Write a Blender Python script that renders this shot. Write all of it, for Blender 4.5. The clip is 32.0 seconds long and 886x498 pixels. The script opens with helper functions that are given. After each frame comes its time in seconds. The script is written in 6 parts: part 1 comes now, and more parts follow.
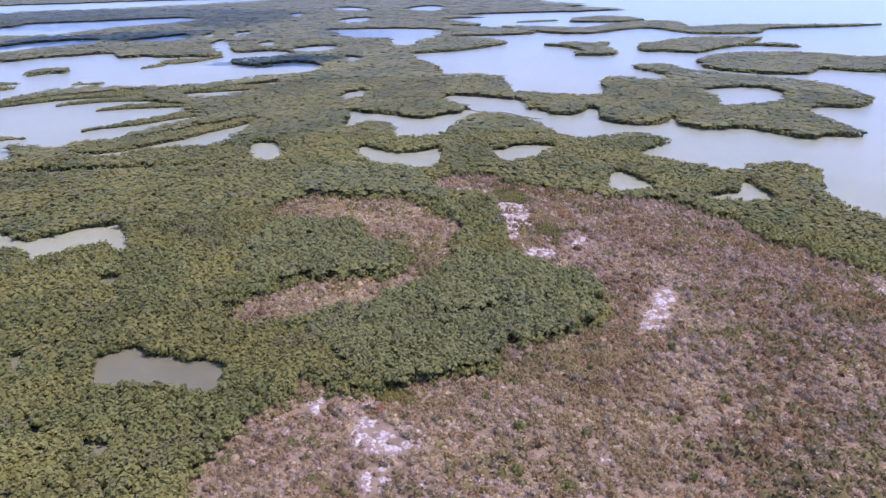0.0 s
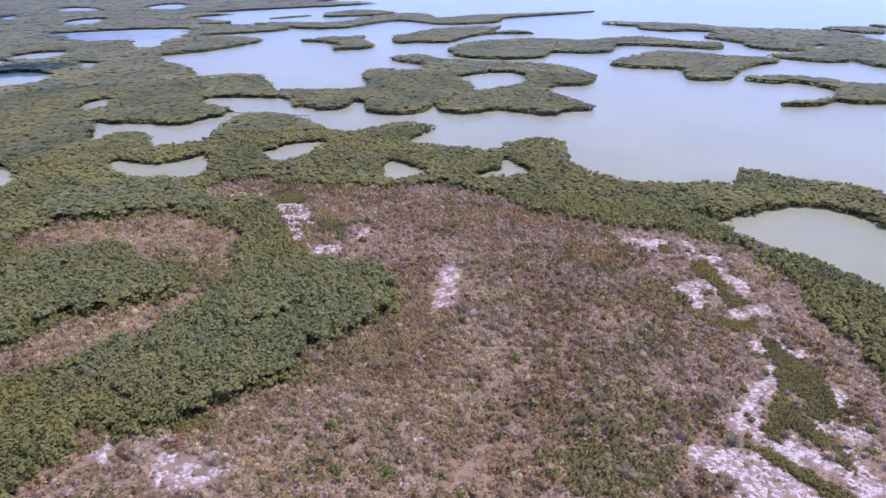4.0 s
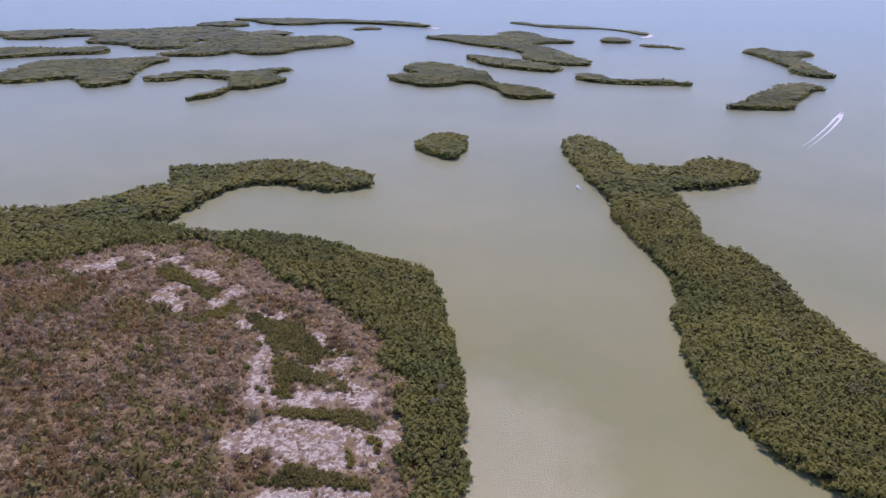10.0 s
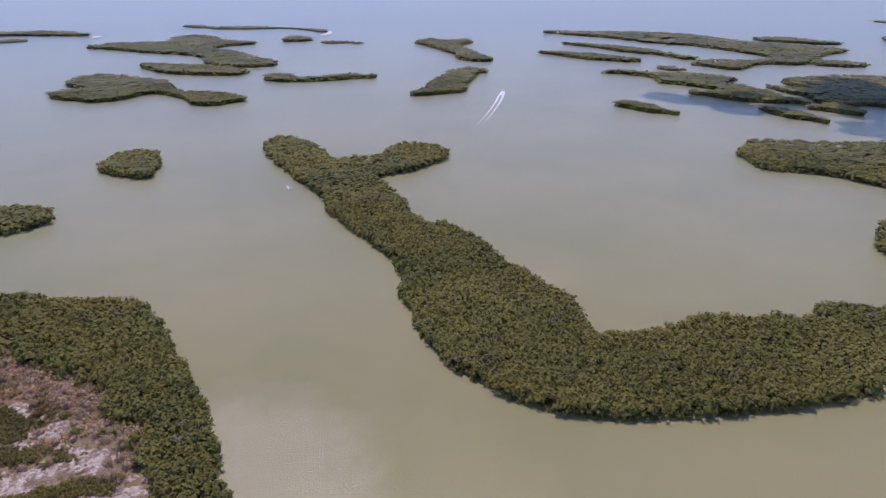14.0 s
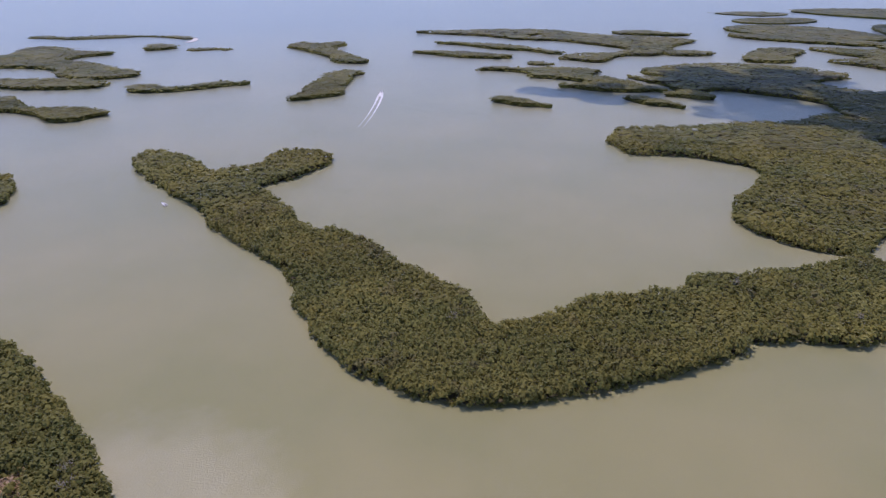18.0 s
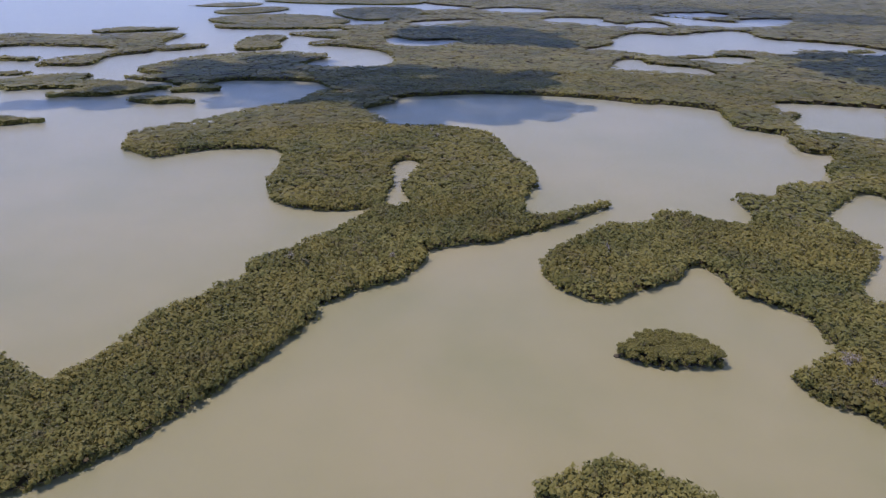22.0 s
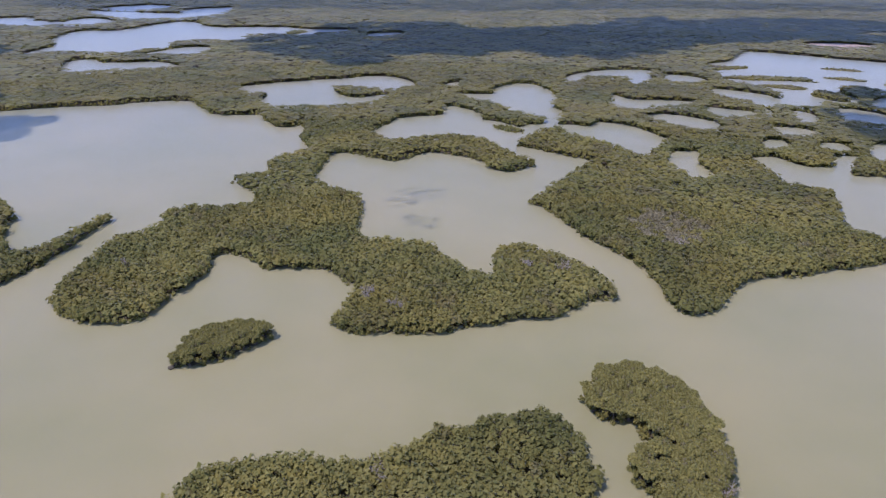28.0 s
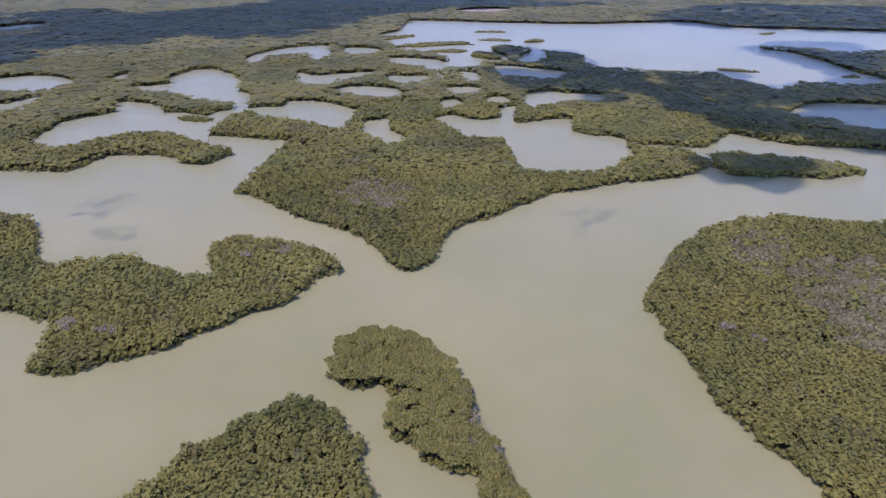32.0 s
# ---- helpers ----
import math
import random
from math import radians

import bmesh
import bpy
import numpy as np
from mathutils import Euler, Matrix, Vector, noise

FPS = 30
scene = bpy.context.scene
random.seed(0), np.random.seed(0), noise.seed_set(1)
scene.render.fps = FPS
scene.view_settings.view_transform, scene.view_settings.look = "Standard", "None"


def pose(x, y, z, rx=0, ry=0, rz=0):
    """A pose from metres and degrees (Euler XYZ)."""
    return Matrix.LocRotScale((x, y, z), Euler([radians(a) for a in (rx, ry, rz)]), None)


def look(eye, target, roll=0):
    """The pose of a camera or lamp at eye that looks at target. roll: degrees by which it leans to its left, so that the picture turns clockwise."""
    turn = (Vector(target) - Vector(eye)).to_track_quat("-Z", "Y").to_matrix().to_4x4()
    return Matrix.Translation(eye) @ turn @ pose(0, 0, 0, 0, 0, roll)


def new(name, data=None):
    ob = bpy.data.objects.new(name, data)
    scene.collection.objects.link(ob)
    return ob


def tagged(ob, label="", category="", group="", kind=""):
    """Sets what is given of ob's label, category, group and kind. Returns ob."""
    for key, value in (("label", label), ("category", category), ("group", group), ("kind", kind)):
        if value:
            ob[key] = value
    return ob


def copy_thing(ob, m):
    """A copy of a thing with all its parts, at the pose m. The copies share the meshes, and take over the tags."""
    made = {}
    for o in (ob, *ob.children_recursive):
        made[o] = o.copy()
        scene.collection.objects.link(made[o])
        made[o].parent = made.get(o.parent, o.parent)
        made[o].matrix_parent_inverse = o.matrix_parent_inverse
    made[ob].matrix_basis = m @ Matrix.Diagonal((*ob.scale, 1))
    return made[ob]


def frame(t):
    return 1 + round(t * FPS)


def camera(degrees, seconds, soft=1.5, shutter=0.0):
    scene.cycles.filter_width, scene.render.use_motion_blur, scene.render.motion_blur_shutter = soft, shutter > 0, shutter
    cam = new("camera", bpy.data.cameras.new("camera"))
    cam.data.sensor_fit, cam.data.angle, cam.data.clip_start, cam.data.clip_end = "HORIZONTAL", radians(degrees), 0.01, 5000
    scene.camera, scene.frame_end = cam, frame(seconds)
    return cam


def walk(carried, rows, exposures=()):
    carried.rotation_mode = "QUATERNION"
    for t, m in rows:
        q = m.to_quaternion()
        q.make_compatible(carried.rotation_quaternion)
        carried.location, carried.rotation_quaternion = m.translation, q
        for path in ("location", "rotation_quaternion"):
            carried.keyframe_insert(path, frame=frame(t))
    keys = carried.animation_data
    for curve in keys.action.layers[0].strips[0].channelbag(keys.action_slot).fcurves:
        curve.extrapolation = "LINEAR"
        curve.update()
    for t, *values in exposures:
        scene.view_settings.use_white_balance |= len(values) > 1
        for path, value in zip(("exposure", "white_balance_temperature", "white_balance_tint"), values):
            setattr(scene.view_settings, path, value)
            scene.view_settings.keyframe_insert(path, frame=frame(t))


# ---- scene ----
cam = camera(68.0, 32.0, soft=1.35)

EYE_HEIGHT = 120.0

# seconds, heading, pitch, roll of the hovering camera
TURNS = [
    (0, 45.00, -23.94, -0.13),
    (0.5, 43.10, -23.98, -0.17),
    (1, 40.71, -24.03, -0.16),
    (1.5, 38.80, -24.08, -0.14),
    (2, 36.29, -24.16, -0.14),
    (2.5, 33.28, -24.20, -0.09),
    (3, 30.07, -24.26, -0.08),
    (3.5, 26.93, -24.30, -0.04),
    (5.5, 16.96, -24.35, 0.49),
    (6, 11.06, -24.30, 0.61),
    (6.5, 4.16, -24.28, 0.69),
    (7, -4.16, -24.23, 0.91),
    (7.5, -10.13, -24.15, 0.84),
    (8, -11.72, -24.12, 0.76),
    (8.5, -12.68, -24.08, 0.68),
    (9, -13.77, -24.06, 0.66),
    (9.5, -18.62, -24.02, 0.64),
    (10, -23.81, -23.99, 0.58),
    (10.5, -24.87, -23.96, 0.48),
    (11, -25.89, -23.95, 0.46),
    (11.5, -29.10, -23.95, 0.43),
    (12, -34.21, -23.94, 0.42),
    (12.5, -39.51, -23.93, 0.38),
    (13, -43.54, -23.93, 0.27),
    (13.5, -45.18, -23.91, 0.21),
    (14, -49.84, -23.90, 0.19),
    (14.5, -51.92, -23.86, 0.10),
    (16.5, -57.06, -23.82, -0.20),
    (17, -58.65, -23.81, -0.30),
    (17.5, -59.79, -23.82, -0.40),
    (18, -60.14, -23.82, -0.49),
    (18.5, -62.06, -23.85, -0.53),
    (19, -66.13, -23.89, -0.54),
    (19.5, -73.29, -24.00, -0.46),
    (20, -83.55, -24.17, -0.10),
    (20.5, -90.61, -24.31, -0.03),
    (21, -94.14, -24.37, -0.11),
    (21.5, -97.57, -24.47, -0.08),
    (22, -101.09, -24.56, -0.10),
    (22.5, -104.93, -24.67, 0.02),
    (23, -108.96, -24.74, 0.05),
    (23.5, -112.21, -24.79, 0.01),
    (24, -113.86, -24.81, -0.04),
    (24.5, -114.73, -24.83, -0.10),
    (25, -116.89, -24.87, -0.03),
    (25.5, -122.60, -24.95, 0.21),
    (26, -130.60, -25.04, 0.44),
    (26.5, -134.60, -25.03, 0.56),
    (28.5, -148.12, -25.04, 0.63),
    (29, -151.81, -25.00, 0.64),
    (29.5, -158.30, -24.98, 0.71),
    (30, -162.01, -24.99, 0.79),
    (30.5, -169.35, -24.96, 0.96),
    (31, -171.13, -24.93, 0.84),
    (31.5, -171.55, -25.23, 0.84),
    (32, -171.75, -26.50, 0.68),
]


def turn(yaw, pitch, roll):
    return pose(0, 0, EYE_HEIGHT, 90 + pitch, 0, yaw) @ pose(0, 0, 0, 0, 0, roll)


# seconds, stops, white balance: the drone's camera meters as it turns from dark land to bright water
EXPOSURES = [(0, 1.33, 5650, 43), (3.5, 1.27, 5670, 43), (6, 0.96, 6040, 40), (9, 0.63, 6190, 38), (13, 0.45, 6410, 38),
             (19, 0.46, 6400, 38), (22, 0.65, 6270, 41), (26, 0.82, 5940, 41), (32, 0.91, 5890, 41)]
walk(cam, [(t, turn(yaw, pitch, roll)) for t, yaw, pitch, roll in TURNS], EXPOSURES)

# ---- sky and sun ----
SUN_HEIGHT, SUN_TURN = radians(64), radians(32.5)
SUN_WAY = Vector((math.sin(SUN_TURN) * math.cos(SUN_HEIGHT), math.cos(SUN_TURN) * math.cos(SUN_HEIGHT), math.sin(SUN_HEIGHT)))
world = bpy.data.worlds.new("sky")
scene.world = world
world.use_nodes = True
wn = world.node_tree.nodes
sky = wn.new("ShaderNodeTexSky")
sky.sky_type, sky.sun_disc = "NISHITA", False
sky.sun_elevation, sky.sun_rotation = SUN_HEIGHT, SUN_TURN
sky.air_density, sky.dust_density, sky.ozone_density = 0.75, 0.0, 3.4
world.node_tree.links.new(sky.outputs[0], wn["Background"].inputs[0])
wn["Background"].inputs[1].default_value = 0.15
sun_data = bpy.data.lights.new("sun", "SUN")
sun_data.energy, sun_data.angle, sun_data.color = 2.25, radians(0.6), (1.0, 0.93, 0.795)
sun = new("sun", sun_data)
sun.matrix_world = look(SUN_WAY * 100, (0, 0, 0))


# ---- materials ----
class Nodes:
    """A short way to wire one material."""

    def __init__(self, name):
        self.mat = bpy.data.materials.new(name)
        self.mat.use_nodes = True
        self.tree = self.mat.node_tree
        self.bsdf = self.tree.nodes["Principled BSDF"]
        self.place = self.tree.nodes.new("ShaderNodeTexCoord").outputs["Object"]

    def link(self, a, b):
        self.tree.links.new(a, b)

    def noise(self, scale, detail=4.0, rough=0.55, stretch=None):
        n = self.tree.nodes.new("ShaderNodeTexNoise")
        n.inputs["Scale"].default_value, n.inputs["Detail"].default_value, n.inputs["Roughness"].default_value = scale, detail, rough
        src = self.place
        if stretch:
            m = self.tree.nodes.new("ShaderNodeMapping")
            m.inputs["Scale"].default_value = stretch
            self.link(src, m.inputs[0])
            src = m.outputs[0]
        self.link(src, n.inputs["Vector"])
        return n.outputs[0]

    def ramp(self, value, stops):
        r = self.tree.nodes.new("ShaderNodeValToRGB")
        while len(r.color_ramp.elements) < len(stops):
            r.color_ramp.elements.new(0.5)
        for e, (p, c) in zip(r.color_ramp.elements, stops):
            e.position, e.color = p, (*c, 1)
        self.link(value, r.inputs[0])
        return r.outputs[0]

    def mix(self, fac, a, b, kind="MIX"):
        m = self.tree.nodes.new("ShaderNodeMixRGB")
        m.blend_type = kind
        for sock, v in zip(m.inputs, (fac, a, b)):
            if isinstance(v, (int, float)):
                sock.default_value = v
            elif isinstance(v, tuple):
                sock.default_value = (*v, 1)
            else:
                self.link(v, sock)
        return m.outputs[0]

    def spread(self, value, low, high):
        m = self.tree.nodes.new("ShaderNodeMapRange")
        m.inputs[3].default_value, m.inputs[4].default_value = low, high
        self.link(value, m.inputs[0])
        return m.outputs[0]

    def per_piece(self):
        return self.tree.nodes.new("ShaderNodeNewGeometry").outputs["Random Per Island"]

    def per_object(self):
        return self.tree.nodes.new("ShaderNodeObjectInfo").outputs["Random"]

    def bump(self, height, strength, distance):
        b = self.tree.nodes.new("ShaderNodeBump")
        b.inputs["Strength"].default_value, b.inputs["Distance"].default_value = strength, distance
        self.link(height, b.inputs["Height"])
        self.link(b.outputs[0], self.bsdf.inputs["Normal"])

    def done(self, color, rough=0.7, spec=0.3):
        self.link(color, self.bsdf.inputs["Base Color"]) if not isinstance(color, tuple) else None
        self.bsdf.inputs["Roughness"].default_value = rough
        self.bsdf.inputs["Specular IOR Level"].default_value = spec
        return self.mat


def leaf_material(name, dark, mid, light, warm, spots=0.75, stands=0.018, spread=(0.88, 1.14), cool=None, thin=0.37, grey=None, gloss=0.06, single=0.55):
    """Foliage: every crown has a tone of its own, stands of trees differ, and single sprays vary a little."""
    n = Nodes(name)
    tone = n.tree.nodes.new("ShaderNodeAttribute")
    tone.attribute_name = "tone"
    tone = tone.outputs["Fac"]
    own = n.ramp(tone, [(0.05, dark), (0.4, mid), (0.75, light), (0.97, warm)])
    if grey:
        own = n.ramp(tone, [(0.0, grey), (0.12, dark), (0.45, mid), (0.78, light), (0.97, warm)])
    crown = n.mix(1.0 - single, own, n.ramp(n.noise(spots, 3.0), [(0.3, dark), (0.5, mid), (0.72, light)]))
    stand = n.ramp(n.noise(stands, 4.0), [(0.42, (0, 0, 0)), (0.62, (1, 1, 1))])
    color = n.mix(stand, crown, n.mix(0.45, crown, warm))
    if cool:
        shade = n.ramp(n.noise(0.02, 4.0, 0.6, (1, 1, 0)), [(0.46, (0, 0, 0)), (0.68, (1, 1, 1))])
        color = n.mix(shade, color, n.mix(0.6, crown, cool))
        color = n.mix(1.0, color, n.spread(n.ramp(n.noise(0.013, 3.0), [(0.3, (0, 0, 0)), (0.7, (1, 1, 1))]), 0.84, 1.18), "MULTIPLY")
    color = n.mix(1.0, color, n.spread(n.per_object(), 0.92, 1.08), "MULTIPLY") if name == "tree_leaves" else color
    color = n.mix(1.0, color, n.spread(n.per_piece(), *spread), "MULTIPLY")
    n.bump(n.noise(3.2, 3.0, 0.6), 0.65, 0.2)
    n.done(color, 0.5, gloss)
    # blue-tinted sheen at flat angles puts distance haze into the leaf colour
    n.bsdf.inputs["Sheen Weight"].default_value = 0.0 if gloss < 0.05 else 0.24
    n.bsdf.inputs["Sheen Roughness"].default_value = 0.3
    n.bsdf.inputs["Sheen Tint"].default_value = (0.72, 0.84, 1.0, 1)
    # thin leaves let some sunlight through
    through_leaf = n.tree.nodes.new("ShaderNodeBsdfTranslucent")
    n.link(color, through_leaf.inputs[0])
    both = n.tree.nodes.new("ShaderNodeMixShader")
    both.inputs[0].default_value = thin
    n.link(n.bsdf.outputs[0], both.inputs[1])
    n.link(through_leaf.outputs[0], both.inputs[2])
    n.link(both.outputs[0], n.tree.nodes["Material Output"].inputs[0])
    return n.mat


LEAVES = dict(dark=(0.127, 0.132, 0.04), mid=(0.2, 0.196, 0.055), light=(0.262, 0.252, 0.088), warm=(0.248, 0.22, 0.056), cool=(0.105, 0.13, 0.042), grey=(0.165, 0.142, 0.085), single=0.45)
MANGROVE = leaf_material("mangrove_leaves", **LEAVES)
TREE_LEAVES = leaf_material("tree_leaves", (0.14, 0.146, 0.045), (0.215, 0.21, 0.062), (0.275, 0.262, 0.086), (0.29, 0.258, 0.058), grey=(0.17, 0.148, 0.1))
BELT_LEAVES = leaf_material("dark_mangrove_leaves", (0.125, 0.138, 0.05), (0.19, 0.2, 0.073), (0.262, 0.27, 0.106), (0.22, 0.216, 0.064), grey=(0.18, 0.165, 0.11), single=0.4)
STRAW = leaf_material("straw_grass", (0.18, 0.14, 0.066), (0.27, 0.215, 0.105), (0.37, 0.305, 0.16), (0.35, 0.26, 0.1), gloss=0.03)
FAR_LEAVES = leaf_material("distant_mangrove_leaves", **LEAVES)
THICKET = leaf_material("thicket_leaves", (0.075, 0.077, 0.026), (0.15, 0.14, 0.045), (0.23, 0.208, 0.075), (0.27, 0.22, 0.045))
TWIGS = leaf_material("dry_twigs", (0.236, 0.167, 0.103), (0.364, 0.265, 0.168), (0.483, 0.366, 0.242), (0.546, 0.424, 0.285), 0.16, 0.035, (0.74, 1.26), gloss=0.03, single=0.6)
TAN_TWIGS = leaf_material("tan_twigs", (0.227, 0.167, 0.088), (0.346, 0.262, 0.139), (0.466, 0.362, 0.201), (0.525, 0.407, 0.206), 0.16, 0.035, (0.74, 1.26), gloss=0.03, single=0.6)
GREY_TWIGS = leaf_material("grey_twigs", (0.159, 0.150, 0.088), (0.250, 0.237, 0.141), (0.356, 0.343, 0.219), (0.256, 0.237, 0.125), 0.16, 0.035, (0.75, 1.25), gloss=0.03)
BROWN = leaf_material("withered_leaves", (0.173, 0.111, 0.054), (0.266, 0.179, 0.088), (0.361, 0.254, 0.135), (0.333, 0.23, 0.088), 0.2, 0.03, (0.72, 1.28), gloss=0.03, single=0.5)
OLIVE = leaf_material("faded_olive_leaves", (0.115, 0.098, 0.04), (0.175, 0.15, 0.06), (0.24, 0.21, 0.09), (0.26, 0.22, 0.07), 0.2, 0.03, (0.75, 1.25), gloss=0.04, single=0.5)
DEAD = leaf_material("bleached_wood", (0.36, 0.33, 0.27), (0.5, 0.46, 0.38), (0.64, 0.6, 0.5), (0.5, 0.46, 0.37), gloss=0.03)


def make_water(name, color_a, color_b):
    n = Nodes(name)
    silt = n.mix(n.ramp(n.noise(0.011, 3.0), [(0.35, (0, 0, 0)), (0.68, (1, 1, 1))]), color_a, color_b)
    fine = n.mix(n.ramp(n.noise(0.05, 4.0), [(0.3, (0, 0, 0)), (0.75, (1, 1, 1))]), silt, n.mix(0.12, silt, (0.34, 0.32, 0.21)))
    # base colour turns bluer with distance, painting in haze and reflected sky
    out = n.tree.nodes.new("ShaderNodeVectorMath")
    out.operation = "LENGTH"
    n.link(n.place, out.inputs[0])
    haze_blend = n.tree.nodes.new("ShaderNodeMapRange")
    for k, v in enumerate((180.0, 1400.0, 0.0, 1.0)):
        haze_blend.inputs[k + 1].default_value = v
    n.link(out.outputs["Value"], haze_blend.inputs[0])
    fine = n.mix(haze_blend.outputs[0], fine, (0.165, 0.212, 0.2))
    n.bump(n.noise(1.4, 8.0, 0.75), 0.56, 0.12)
    m = n.done(fine, 0.28, 0.2)
    n.bsdf.inputs["IOR"].default_value = 1.33
    # light spreads sideways in the silt
    n.bsdf.inputs["Subsurface Weight"].default_value = 0.6
    n.bsdf.inputs["Subsurface Radius"].default_value = (1.0, 1.0, 0.8)
    n.bsdf.inputs["Subsurface Scale"].default_value = 1.6
    # a cat's-paw of wind ruffles the channel beside the dry island
    far_off = n.tree.nodes.new("ShaderNodeVectorMath")
    far_off.operation = "DISTANCE"
    far_off.inputs[1].default_value = (60.0, 124.0, 0)
    n.link(n.place, far_off.inputs[0])
    reach = n.tree.nodes.new("ShaderNodeMath")
    reach.operation = "MULTIPLY_ADD"
    n.link(n.noise(0.09, 5.0, 0.65), reach.inputs[0])
    reach.inputs[1].default_value = 40.0
    n.link(far_off.outputs["Value"], reach.inputs[2])
    ruffled = n.tree.nodes.new("ShaderNodeMapRange")
    for k, v in enumerate((66.0, 44.0, 0.0, 1.0)):
        ruffled.inputs[k + 1].default_value = v
    n.link(reach.outputs[0], ruffled.inputs[0])
    n.link(n.spread(ruffled.outputs[0], 0.28, 0.4), n.bsdf.inputs["Roughness"])
    far_gloss = n.tree.nodes.new("ShaderNodeMath")
    far_gloss.operation = "MULTIPLY_ADD"
    n.link(haze_blend.outputs[0], far_gloss.inputs[0])
    far_gloss.inputs[1].default_value = -0.13
    n.link(n.spread(ruffled.outputs[0], 0.2, 1.0), far_gloss.inputs[2])
    n.link(far_gloss.outputs[0], n.bsdf.inputs["Specular IOR Level"])
    bump = n.bsdf.inputs["Normal"].links[0].from_node
    n.link(n.mix(ruffled.outputs[0], bump.inputs["Height"].links[0].from_socket, n.noise(1.7, 3.0, 0.6)), bump.inputs["Height"])
    n.link(n.spread(ruffled.outputs[0], 0.12, 0.24), bump.inputs["Distance"])
    steep = n.tree.nodes.new("ShaderNodeMath")
    steep.operation = "MULTIPLY_ADD"
    n.link(haze_blend.outputs[0], steep.inputs[0])
    steep.inputs[1].default_value = 0.6
    n.link(n.spread(ruffled.outputs[0], 0.56, 0.9), steep.inputs[2])
    n.link(steep.outputs[0], bump.inputs["Strength"])
    return m


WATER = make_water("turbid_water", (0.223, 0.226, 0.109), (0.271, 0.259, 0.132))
POOL = make_water("brown_pool_water", (0.115, 0.11, 0.058), (0.155, 0.145, 0.08))
n = Nodes("mud")
MUD = n.done(n.ramp(n.noise(0.4, 5.0), [(0.3, (0.05, 0.044, 0.026)), (0.7, (0.1, 0.088, 0.052))]), 0.8)
n = Nodes("leaf_litter_soil")
soil = n.ramp(n.noise(0.25, 6.0, 0.65), [(0.3, (0.14, 0.1, 0.066)), (0.55, (0.225, 0.17, 0.11)), (0.75, (0.32, 0.25, 0.17))])
n.bump(n.noise(1.5, 5.0), 0.6, 0.2)
SOIL = n.done(n.mix(n.ramp(n.noise(0.03, 3.0), [(0.45, (0, 0, 0)), (0.7, (1, 1, 1))]), soil, n.mix(0.4, soil, (0.24, 0.16, 0.06))), 0.9, 0.1)
n = Nodes("pale_sand")
n.bump(n.noise(0.8, 6.0, 0.7), 0.6, 0.25)
def sandy(share):
    """Pale sand with brown crusts; share is how much of it lies bare."""
    grain = n.ramp(n.noise(0.9, 7.0, 0.72), [(0.34, (0.27, 0.228, 0.182)), (0.48, (0.385, 0.34, 0.282)), (0.62, (0.53, 0.482, 0.41))])
    crust = n.ramp(n.noise(0.5, 6.0, 0.75), [(0.56 - share * 0.16, (0, 0, 0)), (0.62 - share * 0.16, (1, 1, 1))])
    return n.done(n.mix(crust, (0.22, 0.16, 0.125), grain), 0.9, 0.1)


SAND = sandy(0.65)
n = Nodes("thin_sand")
n.bump(n.noise(0.8, 6.0, 0.7), 0.6, 0.25)
THIN_SAND = sandy(0.15)
n = Nodes("white_shell_sand")
SHELL = n.done(n.ramp(n.noise(0.06, 5.0), [(0.3, (0.56, 0.55, 0.52)), (0.7, (0.72, 0.71, 0.68))]), 0.8, 0.1)
n = Nodes("bark")
BARK = n.done(n.ramp(n.noise(3.0, 4.0), [(0.3, (0.10, 0.075, 0.055)), (0.7, (0.24, 0.19, 0.15))]), 0.85, 0.1)
n = Nodes("cloud_vapour")
vapour = n.ramp(n.noise(0.01), [(0.3, (0.78, 0.78, 0.78)), (0.7, (0.85, 0.85, 0.85))])
CLOUD = n.done(vapour, 1.0, 0.0)
veil = n.tree.nodes.new("ShaderNodeBsdfTranslucent")
n.link(vapour, veil.inputs[0])
half = n.tree.nodes.new("ShaderNodeMixShader")
half.inputs[0].default_value = 0.55
n.link(n.bsdf.outputs[0], half.inputs[1])
n.link(veil.outputs[0], half.inputs[2])
wisps = n.tree.nodes.new("ShaderNodeBsdfTransparent")
most = n.tree.nodes.new("ShaderNodeMixShader")
most.inputs[0].default_value = 0.16
n.link(half.outputs[0], most.inputs[1])
n.link(wisps.outputs[0], most.inputs[2])
n.link(most.outputs[0], n.tree.nodes["Material Output"].inputs[0])
n = Nodes("thin_cloud_vapour")
THIN_CLOUD = n.done((0.8, 0.8, 0.8), 1.0, 0.0)
n.bsdf.inputs["Base Color"].default_value = (0.8, 0.8, 0.8, 1)
gaps = n.tree.nodes.new("ShaderNodeBsdfTransparent")
half = n.tree.nodes.new("ShaderNodeMixShader")
half.inputs[0].default_value = 0.68
n.link(n.bsdf.outputs[0], half.inputs[1])
n.link(gaps.outputs[0], half.inputs[2])
n.link(half.outputs[0], n.tree.nodes["Material Output"].inputs[0])
n = Nodes("white_gelcoat")
HULL = n.done(n.ramp(n.noise(2.0), [(0.3, (0.74, 0.74, 0.72)), (0.7, (0.84, 0.84, 0.83))]), 0.25, 0.5)
n = Nodes("foam")
FOAM = n.done(n.ramp(n.noise(1.2, 6.0, 0.7), [(0.35, (0.45, 0.46, 0.44)), (0.6, (0.82, 0.83, 0.82))]), 0.8, 0.2)


# ---- shape helpers ----
from mathutils.geometry import delaunay_2d_cdt


